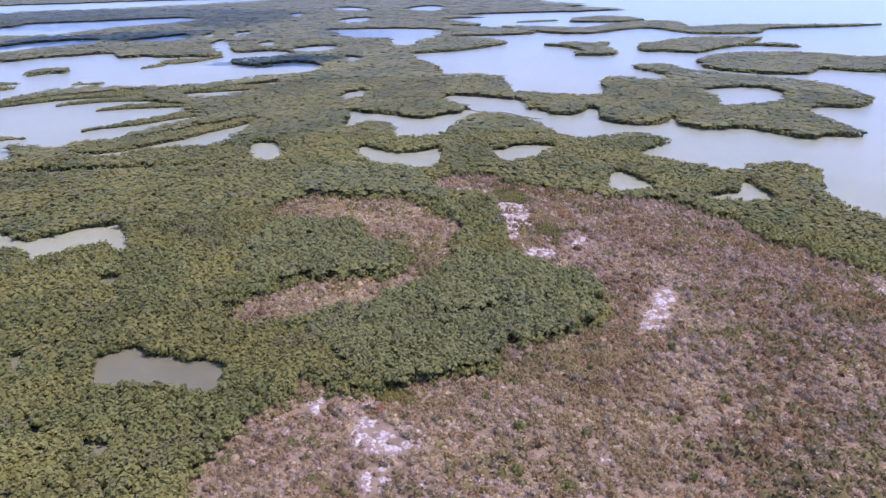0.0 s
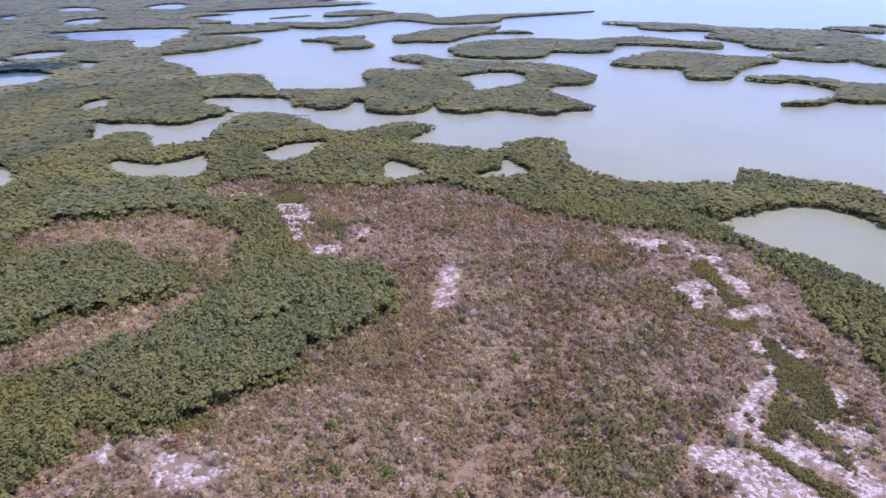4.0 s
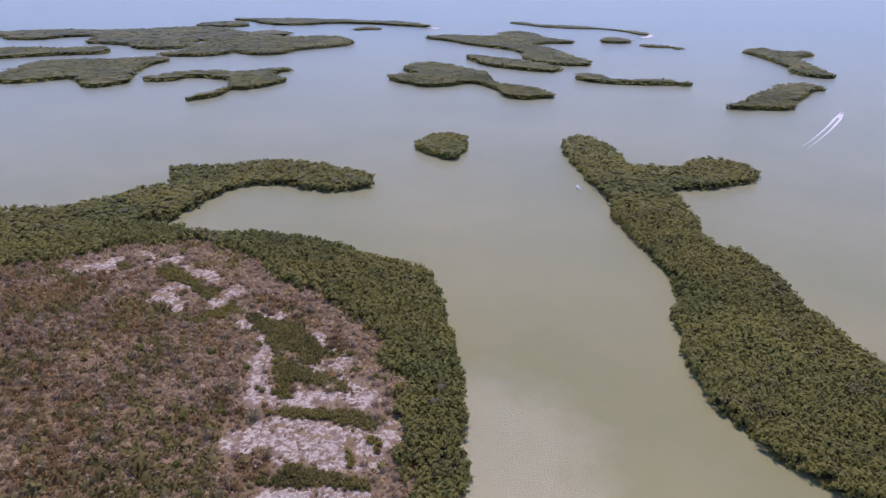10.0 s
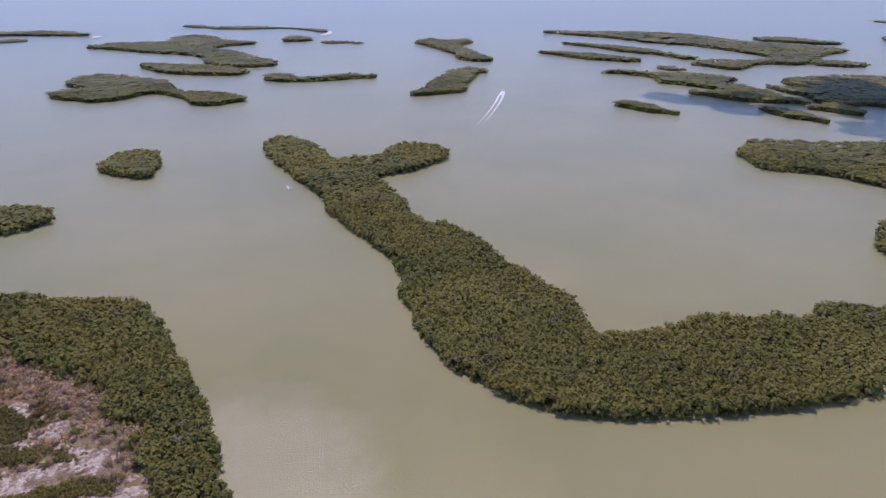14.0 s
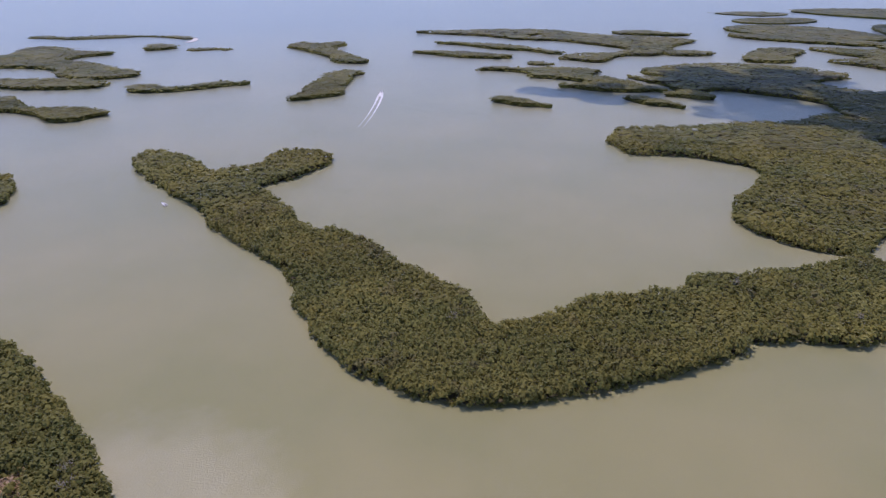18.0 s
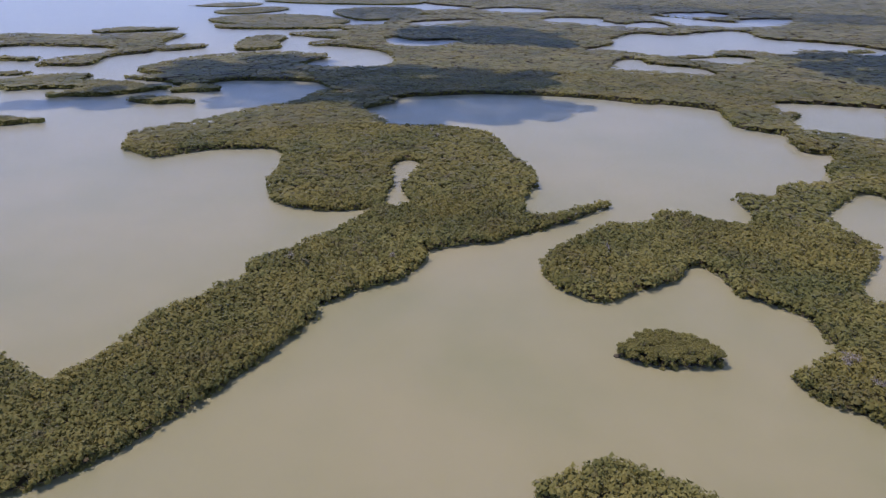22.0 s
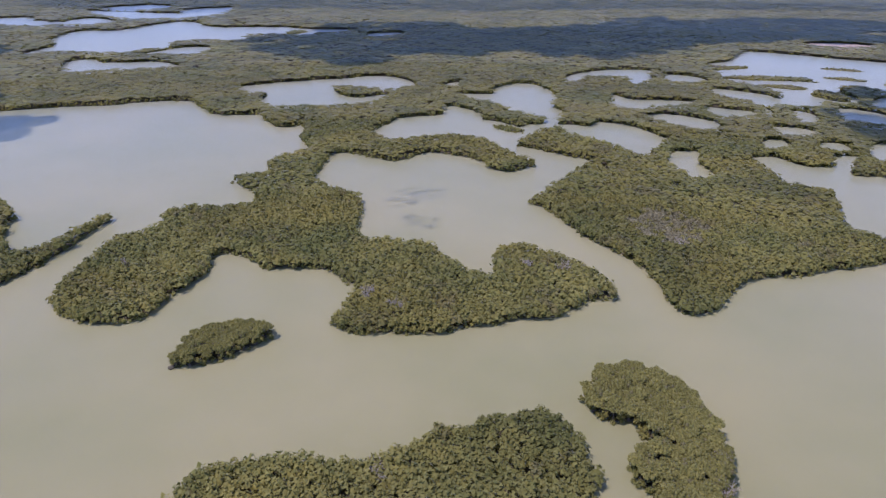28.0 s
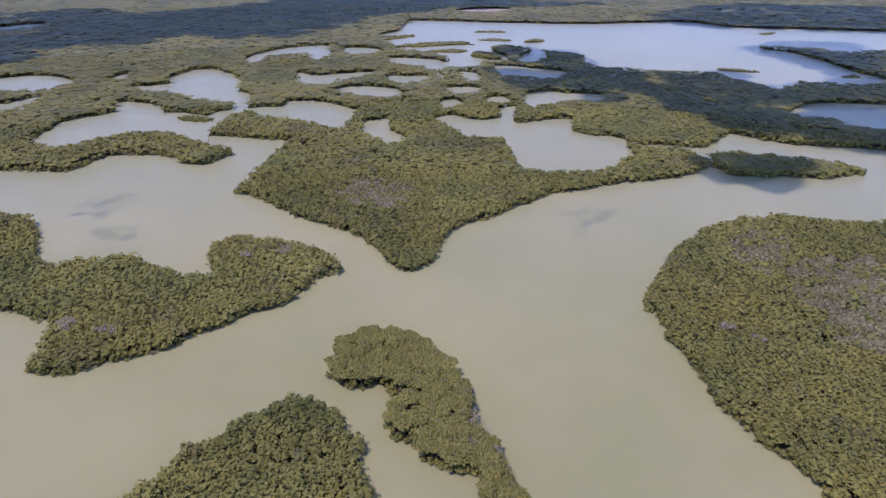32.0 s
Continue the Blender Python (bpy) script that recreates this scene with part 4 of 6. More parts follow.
thicket("strip", [(20, 165.5), (22, 162), (24.5, 166), (24.5, 172), (20, 171.5)])
thicket("strip", [(16.5, 157), (24, 153), (30, 149), (35.5, 144.5), (40, 140.5), (43, 143), (38.5, 151), (31, 154.5), (23.5, 159), (15, 160)])
thicket("strip", [(11.5, 129.5), (18, 127), (26, 124), (32, 119), (34.5, 120), (32.5, 122.5), (27, 128.5), (20.5, 134), (13.5, 135), (8, 132)])
thicket("strip", [(37.5, 134.5), (38, 131.5), (39, 129), (41, 131), (42, 136.5), (37.5, 137.5)])
thicket("strip", [(31.5, 132), (30, 128.5), (32, 128), (33.5, 132.5), (33.5, 136), (31.5, 135.5)])
thicket("strip", [(15, 167.5), (17.5, 167), (18, 172), (15, 172.5)])
thicket("strip", [(-213, 257), (-202, 262), (-204, 271), (-219, 276), (-225, 265)])
thicket("strip", [(-176, 238), (-168, 233), (-161, 237), (-163, 243), (-171, 248), (-178, 246)])
thicket("strip", [(-160, 229), (-156, 231), (-157, 235), (-161, 233)])
thicket("strip", [(-159, 250), (-154, 252), (-155, 257), (-160, 255)])
sand("sand_f", [(-88.5, 188.5), (-88.5, 197), (-92, 212), (-99, 226), (-102.5, 222.5), (-95.5, 202), (-91.5, 188)])
sand("sand_j", [(-113.5, 83), (-106.5, 86.5), (-104, 92.5), (-113.5, 94.5), (-122, 91.5), (-124, 87)])
sand("sand_k", [(-97, 76.5), (-103.5, 84), (-105.5, 80), (-101.5, 73)])
sand("sand_l", [(-134, 82.5), (-135.5, 86.5), (-140.5, 87.5), (-139, 83)])
sand("beach_a", [(757, 903), (784, 915), (805, 942), (800, 945), (781, 924), (755, 911)])
sand("beach_b", [(466, 1138), (490, 1147), (499, 1158), (484, 1182), (480, 1180), (488, 1158)])
sand("thin_a", [(-100, 134.5), (-87, 132), (-83.5, 139.5), (-72, 147), (-83.5, 155), (-104.5, 158), (-117.5, 150.5)])
sand("thin_b", [(-116.5, 103), (-111, 102), (-106.5, 109), (-100.5, 116.5), (-96, 128), (-102.5, 130), (-110, 121.5)])
sand("thin_e", [(-102.5, 125), (-88, 133.5), (-77, 146.5), (-77.5, 153.5), (-91.5, 144), (-104, 140.5), (-113, 129)])
sand("thin_f", [(-148, 92.5), (-137, 97), (-141.5, 105), (-153, 105), (-157.5, 96)])
sand("thin_g", [(-16, 261.5), (-7.5, 238), (8, 223.5), (17, 230.5), (3, 273), (-6, 289), (-23, 287.5)])
sand("thin_h", [(-0.5, 147), (4.5, 139), (15, 150), (18.5, 161), (12, 168), (-1, 157)])
sand("thin_i", [(-129, 64.5), (-112, 67), (-114, 79.5), (-127.5, 85.5), (-142, 80), (-145.5, 67.5)])
sand("thin_j", [(-137.5, 223), (-123.5, 210), (-121.5, 226.5), (-140, 252.5), (-151.5, 243.5)])
sand("sand_aa", [(-38.5, 280.5), (-30, 278), (-20.5, 274), (-18, 277.5), (-24.5, 284), (-23.5, 290.5), (-30.5, 290), (-36.5, 286.5), (-41, 282.5)])
sand("sand_ba", [(-13, 286), (-11.5, 276), (-9.5, 275.5), (-10, 285.5), (-13.5, 295), (-16, 291.5)])
sand("sand_ca", [(-2, 276.5), (2, 283), (-0.5, 287), (-7, 279.5)])
sand("sand_da", [(4.5, 260.5), (7.5, 254), (10, 248.5), (13.5, 251), (13, 257.5), (8.5, 264.5), (5, 267.5), (1, 271.5)])
sand("sand_ea", [(-4, 254), (-0.5, 248.5), (2.5, 242.5), (5, 243.5), (4, 246.5), (-1.5, 256), (-6, 261)])
sand("sand_fa", [(-12, 242), (-8.5, 240.5), (-4.5, 234), (-1, 233.5), (-0.5, 240), (-3, 245.5), (-6, 254.5), (-14, 248)])
sand("sand_ga", [(15, 235.5), (19.5, 234.5), (23, 236.5), (20.5, 242), (17.5, 245.5), (14.5, 240.5)])
sand("sand_ha", [(6.5, 234), (9, 227), (14, 231.5), (11, 237.5), (7, 238)])
sand("sand_ia", [(15.5, 211.5), (19, 207), (19.5, 198), (18, 190.5), (14, 184.5), (14.5, 179.5), (18.5, 181.5), (21, 180.5), (23, 184), (24, 192.5), (22.5, 202), (20.5, 210), (18, 213.5), (17.5, 218.5), (14.5, 217.5)])
sand("sand_ja", [(12.5, 168), (15.5, 163), (18.5, 162), (25, 158), (31, 155.5), (37.5, 154.5), (40.5, 150), (41.5, 158), (35.5, 160), (29.5, 166), (26.5, 169), (24, 163), (20, 164.5), (19.5, 170.5), (20, 178), (18, 182.5), (12.5, 180)])
sand("sand_ka", [(26.5, 212), (31, 211), (33, 217.5), (27.5, 214.5), (25.5, 218.5), (22.5, 221)])
sand("sand_la", [(37.5, 193), (39.5, 186.5), (41.5, 184.5), (41.5, 191), (40.5, 196), (37.5, 199.5)])
sand("sand_ma", [(29.5, 180.5), (32.5, 175.5), (36, 174), (36, 179), (31.5, 180.5), (27.5, 188)])
sand("sand_na", [(39.5, 168), (41.5, 160), (41, 154.5), (42, 149), (44.5, 146.5), (45, 152), (49, 153), (49, 156), (45.5, 160), (43, 163.5), (42.5, 170), (45, 176), (43, 180.5), (38.5, 177.5)])
sand("sand_oa", [(4, 147.5), (7, 145), (14.5, 143.5), (15.5, 138.5), (21, 135), (27.5, 129.5), (30, 127.5), (33.5, 128), (35.5, 133), (36.5, 127.5), (39, 125), (42.5, 128.5), (46, 131), (48, 135.5), (51, 141), (50, 143.5), (45.5, 142), (41.5, 143), (35.5, 144.5), (31, 148), (27, 151.5), (21, 154.5), (14.5, 157), (8, 154.5), (5, 156.5), (2, 154.5), (1, 148.5)])
sand("sand_pa", [(30.5, 111), (32.5, 118), (28.5, 122), (22, 125), (16.5, 127.5), (13.5, 130), (11, 131.5), (8.5, 128), (5, 124), (2.5, 117.5)])
sand("thin_k", [(-121.5, 44.5), (-88.5, 72.5), (-43.5, 122), (-50.5, 152), (-72.5, 155), (-97, 151.5), (-111, 135), (-125, 105), (-145.5, 82.5), (-139.5, 57)])
sand("beach_c", [(87, -1002), (51, -1060), (102, -1067), (137, -1014)])
sand("sand_g", [(-195, 237), (-184, 226), (-172, 218), (-163, 212), (-155.5, 203), (-154.5, 206.5), (-151.5, 215), (-154, 223), (-166.5, 221), (-173.5, 224.5), (-179, 225), (-181.5, 231.5), (-183.5, 237.5), (-182, 241.5), (-195, 258), (-204, 263), (-210.5, 259), (-210.5, 249.5)])
sand("sand_u", [(-233, 263), (-219, 257), (-203, 246), (-193, 241), (-180, 229), (-168, 221), (-157, 216), (-158, 213), (-169, 218), (-182, 227), (-194, 238), (-204, 243), (-220, 253), (-234, 260)])
sand("thin_l", [(-235, 246), (-226, 249), (-219, 256), (-228, 265), (-241, 263), (-250, 254)])
sand("sand_h", [(-241, 251), (-235, 258), (-241, 261), (-247, 254)])
sand("sand_i", [(-228, 258), (-222, 259), (-228, 265), (-234, 262)])
sand("thin_m", [(-183, 261), (-168, 255), (-154, 259), (-153, 270), (-166, 272), (-191, 278), (-200, 273)])
sand("sand_s", [(-177, 264), (-166, 264), (-161, 268), (-171, 269), (-183, 269)])
sand("thin_n", [(-150.5, 228.5), (-143.5, 229), (-153, 250), (-162, 247.5)])
sand("sand_t", [(-151.5, 235), (-147, 232), (-152, 244.5), (-157, 244.5)])
DENSE.append(np.array([(-114, 272), (-84, 302), (-34, 276), (-4, 209), (5, 163), (-8, 136), (-34, 155), (-68, 195)], float))
MOIST.append(np.array([(-32, 203), (1, 194), (15, 160), (6, 129), (-18, 122), (-32, 145)], float))
MOIST.append(np.array([(-30, 163), (-17, 185), (4, 182), (12, 159), (-15, 140)], float))
straw("straw", [(-125, 150), (-119, 201), (-87, 191), (-57, 150), (-56, 114), (-84, 108)])
straw("straw", [(-112, 146), (-103, 180), (-78, 159), (-74, 131), (-92, 124)])
cloud("cloud_a", [(675, 88), (592, 84), (569, 64), (560, 33), (574, 2), (597, -4), (544, -29), (538, -51), (489, -50), (473, -65), (478, -126), (476, -170), (485, -211), (513, -228), (557, -204), (606, -227), (665, -217), (708, -136), (744, -56), (833, -10), (824, 41), (822, 85), (816, 126), (769, 137), (684, 144)])
cloud("cloud_b", [(604, 211), (579, 181), (577, 155), (657, 133), (686, 145), (644, 196), (647, 227), (607, 260)])
cloud("cloud_c", [(605, -512), (561, -535), (500, -502), (471, -557), (480, -587), (409, -698), (318, -713), (276, -750), (245, -845), (374, -1237), (423, -1111), (419, -1007), (484, -892), (572, -859), (633, -904), (750, -773), (710, -676), (730, -598)])
cloud("cloud_d", [(960, -124), (905, -236), (841, -303), (845, -356), (949, -360), (1076, -325), (1120, -220), (1109, -148)])
cloud("cloud_e", [(276, -805), (238, -876), (202, -997), (58, -1069), (-73, -1141), (-168, -1125), (-29, -1171), (251, -1144), (416, -1058), (569, -844), (622, -803), (431, -629), (404, -689), (323, -727)])
cloud("cloud_f", [(32, -636), (44, -593), (12, -542), (-19, -518), (-44, -499), (-70, -515), (-96, -497), (-95, -465), (-109, -440), (-119, -422), (-158, -408), (-203, -406), (-270, -427), (-401, -671), (-295, -626), (-209, -597), (-169, -624), (-71, -625), (-39, -696), (38, -739), (61, -719)])
cloud("cloud_g", [(-174, -951), (-234, -932), (-291, -935), (-335, -925), (-427, -941), (-531, -1192), (-393, -1205), (-304, -1199), (-175, -1055), (-139, -965)])
cloud("cloud_h", [(-1149, 245), (-1102, 386), (-1061, 456), (-1100, 532), (-1176, 549), (-1211, 426), (-1243, 348), (-1203, 258)])
cloud("cloud_i", [(-1916, 428), (-1497, 328), (-1358, 402), (-1350, 531), (-1185, 597), (-1210, 730), (-1466, 951)])
cloud("cloud_j", [(-1022, 724), (-920, 668), (-873, 689), (-819, 788), (-915, 798)])
cloud("cloud_k", [(-802, 417), (-747, 390), (-712, 424), (-689, 472), (-739, 507)])
cloud("cloud_l", [(1489, -712), (1345, -640), (1100, -754), (955, -952), (679, -1115), (445, -1392), (-10, -1694), (-7, -1985)])
cloud("cloud_m", [(356, -1122), (237, -952), (144, -1050), (80, -1215), (-15, -1306), (-14, -1407), (220, -1343)])
cloud("cloud_n", [(-235, -806), (-225, -745), (-254, -683), (-262, -638), (-295, -640), (-364, -807), (-303, -831)])
cloud("cloud_o", [(-104, -383), (-102, -353), (-134, -344), (-145, -362), (-127, -380)])
cloud("cloud_p", [(1430, -47), (1526, -109), (1542, -242), (1295, -207), (1216, -130), (1266, -70)])
cloud("wisp_a", [(194, -236), (188, -244), (184, -254), (187, -269), (199, -269), (209, -259), (203, -238)])
cloud("wisp_b", [(172, -221), (165.5, -229), (170, -239), (179.5, -235.5), (185.5, -221.5)])
cloud("wisp_c", [(-20, -277), (-17.5, -265.5), (-23, -261.5), (-27, -275), (-41.5, -287.5), (-26.5, -293), (-13, -288.5)])
dead_stand("dead_stand", [(74, -269), (61, -268), (56.5, -286), (63, -304), (87, -308), (94.5, -283)])
dead_stand("dead_stand", [(-93.5, -218), (-96, -201.5), (-100.5, -186), (-108.5, -178.5), (-122.5, -178), (-158.5, -253), (-141.5, -257), (-127, -257.5), (-112.5, -252.5), (-98.5, -238)])
dead_stand("dead_stand", [(-78.5, -234.5), (-90, -232), (-106, -259), (-109, -276), (-93, -276), (-76, -253.5)])
belt("belt", [(-293, 186.5), (-271, 208.5), (-253.5, 225.5), (-232.5, 227), (-212, 218.5), (-191.5, 203), (-176.5, 183.5), (-167, 162.5), (-171, 145), (-176, 127.5), (-178, 113.5), (-183.5, 103), (-165.5, 104.5), (-140, 102), (-127, 106.5), (-118, 121.5), (-114.5, 136), (-114, 153), (-108, 167), (-106.5, 182), (-109, 194), (-127, 209.5), (-146.5, 205.5), (-165, 194.5), (-184.5, 201), (-213, 223.5), (-251.5, 241), (-293, 252.5), (-322.5, 215)])
belt("belt", [(-231, 114), (-213, 114), (-206, 127.5), (-196.5, 143), (-189.5, 158.5), (-199, 169.5), (-219, 167), (-237, 178), (-256, 175), (-262.5, 153), (-257.5, 138), (-246, 123)])
straw("straw", [(-180, 250), (-165.5, 248.5), (-151.5, 260.5), (-156.5, 279), (-188.5, 280.5), (-194, 259)])
straw("straw", [(-223, 247), (-212, 257), (-231, 270), (-252, 255)])
straw("straw", [(-175, 215.5), (-160.5, 211.5), (-164, 226), (-187.5, 246), (-193, 226.5)])
straw("straw", [(-150, 94), (-139.5, 101.5), (-146, 108.5), (-162.5, 98)])
straw("straw", [(-118.5, 95), (-108, 104.5), (-110, 115.5), (-123, 107.5), (-130, 96)])
straw("straw", [(-120, 97.5), (-102.5, 110.5), (-105, 126), (-122.5, 111)])
straw("straw", [(-10.5, 252.5), (-4.5, 249.5), (-5, 258.5), (-11, 259.5)])
straw("straw", [(-269, 177), (-257, 197), (-254, 218), (-285, 188), (-286, 151)])
straw("straw", [(-188, 101), (-185, 118.5), (-188, 142), (-196.5, 137.5), (-199, 117.5), (-198.5, 93.5)])
straw("straw", [(-190, 253.5), (-174, 248), (-161, 251), (-186, 271.5), (-201.5, 262.5)])
straw("straw", [(-198, 242), (-189, 239), (-201, 257), (-210, 254)])

# ---- water ----
rim = [(4600 * math.cos(a * math.pi / 32), 4600 * math.sin(a * math.pi / 32)) for a in range(64)]
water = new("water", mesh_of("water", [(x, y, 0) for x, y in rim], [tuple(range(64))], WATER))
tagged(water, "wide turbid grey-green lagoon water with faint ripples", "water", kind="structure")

SMALL_POOLS = {"pond_x", "pond_i", "pond_j", "pond_k", "pond_l", "pond_n", "pond_o"}
for i, (name, poly) in enumerate(PONDS):
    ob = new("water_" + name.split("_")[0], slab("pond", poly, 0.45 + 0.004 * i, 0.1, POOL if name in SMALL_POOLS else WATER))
    tagged(ob, "still turbid pool enclosed by mangrove forest", "water", kind="structure")


def in_any(pts, polys):
    hit = np.zeros(len(pts), bool)
    for poly in polys:
        hit |= inside(pts, poly)
    return hit


def edge_distance(pts, polys):
    d = np.full(len(pts), 99.0)
    for poly in polys:
        for q in poly[::2]:
            d = np.minimum(d, np.hypot(pts[:, 0] - q[0], pts[:, 1] - q[1]))
    return d


def pale_rim(p):
    """The rim of the scrub towards the open water, where light leafless shrubs crowd."""
    hit = (p[:, 0] > -60) & inside(p, DRY[0][1])
    k = np.where(hit)[0]
    if len(k):
        hit[k] = edge_distance(p[k], [DRY[0][1]]) < 13
    return hit


POND_POLYS = [p for _, p in PONDS]
DRY_POLYS = [p for _, p in DRY]
SAND_POLYS = [p for name, p in SANDS if not name.startswith("thin")]
BEACH_POLYS = [p for name, p in SANDS if name.startswith("beach")]
THIN_POLYS = [p for name, p in SANDS if name.startswith("thin")]


def dying(p):
    """How much of the canopy has died, 0 to 0.8: most in the middle of each grey stand."""
    share = np.zeros(len(p))
    for poly in STANDS:
        k = np.where(inside(p, poly))[0]
        if len(k):
            d = np.full(len(k), 99.0)
            for q in poly[::2]:
                d = np.minimum(d, np.hypot(p[k, 0] - q[0], p[k, 1] - q[1]))
            share[k] = np.clip(0.2 + d / 10.0 + 0.5 * np.array([noise.noise((x * 0.12, y * 0.12, 5.0)) for x, y in p[k]]), 0.0, 0.8)
    return share


# the line of a narrow rift in the belt
RIFT = [(-149.4, 137.4), (-144.2, 144.6), (-137.5, 155.0), (-133.8, 168.4)]
taken = []
SINGLE_TREES = {"crescent_key", "small_key"}
for i, (name, poly, tall) in enumerate(LANDS):
    reach = np.linalg.norm(poly, axis=1)
    in_pool = "islet" in name or name.startswith("bay_key")
    bank = new("mangrove_island", slab("bank", inset(poly, 0.8 if reach.min() < 400 else 0.0), (0.95 if in_pool else 0.10) + 0.004 * i, -0.6, MUD))
    far = reach.min() > 700
    tagged(bank, "low mangrove island far off across pale water" if far else "dark muddy bank of a mangrove island in turbid water", "island", kind="thing")
    parts = []
    if reach.min() > 330 and not in_pool and not any(inside(q, poly).any() for q in POND_POLYS) and not any(inside(q, poly).any() for q in BEACH_POLYS):
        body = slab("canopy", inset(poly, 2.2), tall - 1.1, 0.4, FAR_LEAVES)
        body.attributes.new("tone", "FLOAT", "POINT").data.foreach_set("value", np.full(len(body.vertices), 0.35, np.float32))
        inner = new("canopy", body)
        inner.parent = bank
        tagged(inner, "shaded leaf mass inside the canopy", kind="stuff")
    for a, b, step, kinds in BANDS if name not in SINGLE_TREES else ():
        lo, hi = np.maximum(poly.min(0), -b), np.minimum(poly.max(0), b)
        if reach.max() < a or (hi <= lo).any():
            continue
        step *= 0.6 if in_pool else 1.0
        p = jittered(lo, hi, step)
        r = np.linalg.norm(p, axis=1)
        p = p[(r >= a) & (r < b)]
        p = p[inside(p, poly)]
        if not in_pool:
            p = p[~in_any(p, POND_POLYS)]
            p = p[~in_any(p, taken)]
        p = p[~in_any(p, DRY_POLYS + BEACH_POLYS)]
        p = p[rng.uniform(0, 1, len(p)) > dying(p)]
        if not len(p):
            continue
        m = len(p)
        wide = step * (0.68 + 0.42 * rng.uniform(0, 1, m) ** 2)
        high = np.minimum(wide * 0.88, 1.8 if a < 330 else 1.3 if a < 480 else 0.8 if a < 720 else 0.6) * rng.uniform(0.8, 1.15, m)
        lift = (1.0 if a < 480 else 0.5) * np.array([noise.noise((x * 0.03, y * 0.03, 3.0)) + 0.9 * noise.noise((x * 0.11, y * 0.11, 6.0)) + 0.6 * noise.noise((x * 0.24, y * 0.24, 2.0)) for x, y in p])
        top = tall + (rng.uniform(-0.4, 0.35, m) if a < 480 else 0.0) + lift
        if i == 0 or name == "north_marsh":
            top += 1.5 * in_any(p, BELTS)
            for (x0, y0), (x1, y1) in zip(RIFT, RIFT[1:]):
                along = np.clip(((p[:, 0] - x0) * (x1 - x0) + (p[:, 1] - y0) * (y1 - y0)) / math.hypot(x1 - x0, y1 - y0) ** 2, 0, 1)
                top -= 3.6 * (np.hypot(p[:, 0] - x0 - along * (x1 - x0), p[:, 1] - y0 - along * (y1 - y0)) < 1.6)
        at = np.column_stack([p, np.maximum(top - high, 0.4)])
        parts.append((kinds, rng.integers(0, len(kinds), m), at, rng.uniform(0, 6.28, m), wide, high))
    # skirt of low boughs along the shore
    edge, nxt = poly, np.roll(poly, -1, 0)
    for (x0, y0), (x1, y1) in zip(edge, nxt):
        d = math.hypot(x1 - x0, y1 - y0)
        r = math.hypot(x0 + x1, y0 + y1) / 2
        if r > 1500:
            continue
        step = 1.25 if r < 330 else 2.0 if r < 720 else 4.5
        m = int(d / step * 2)
        if not m:
            continue
        t = (np.arange(m) + rng.uniform(0, 1, m)) / m
        p = np.column_stack([x0 + (x1 - x0) * t, y0 + (y1 - y0) * t]) + rng.normal(0, 0.55 * step ** 0.5, (m, 2))
        p = p if in_pool else p[~in_any(p, POND_POLYS + DRY_POLYS + taken)]
        p = p if in_pool else p[~in_any(p, [q for k, (_, q, _) in enumerate(LANDS) if k != i])]
        m = len(p)
        if not m:
            continue
        kinds = NEAR_CROWNS if r < 200 else MID_CROWNS if r < 720 else FAR_CROWNS
        wide = max(1.2, step * 0.8) * rng.uniform(0.55, 1.0, m)
        high = np.minimum(wide, 1.8) * rng.uniform(0.8, 1.2, m)
        at = np.column_stack([p, rng.uniform(0.15, max(0.6, tall - 1.6), m)])
        parts.append((kinds, rng.integers(0, len(kinds), m), at, rng.uniform(0, 6.28, m), wide, high))
    for kinds in (NEAR_CROWNS, MID_CROWNS, FAR_CROWNS):
        some = [q for q in parts if q[0] is kinds]
        if some:
            cols = [np.concatenate([q[j] for q in some]) for j in range(1, 6)]
            dark = in_any(cols[1][:, :2] + rng.normal(0, 2.6, (len(cols[0]), 2)), BELTS) if i == 0 or name == "north_marsh" else np.zeros(len(cols[0]), bool)
            for pick, leaves, label in ((~dark, MANGROVE if kinds is NEAR_CROWNS else FAR_LEAVES, "dense olive-green mangrove canopy"), (dark, BELT_LEAVES, "belt of taller dark green mangrove canopy")):
                if pick.any():
                    ob = new("canopy", scatter_mesh("canopy", kinds, *[c[pick] for c in cols], leaves))
                    ob.parent = bank
                    tagged(ob, label, kind="stuff")
    taken.append(poly)

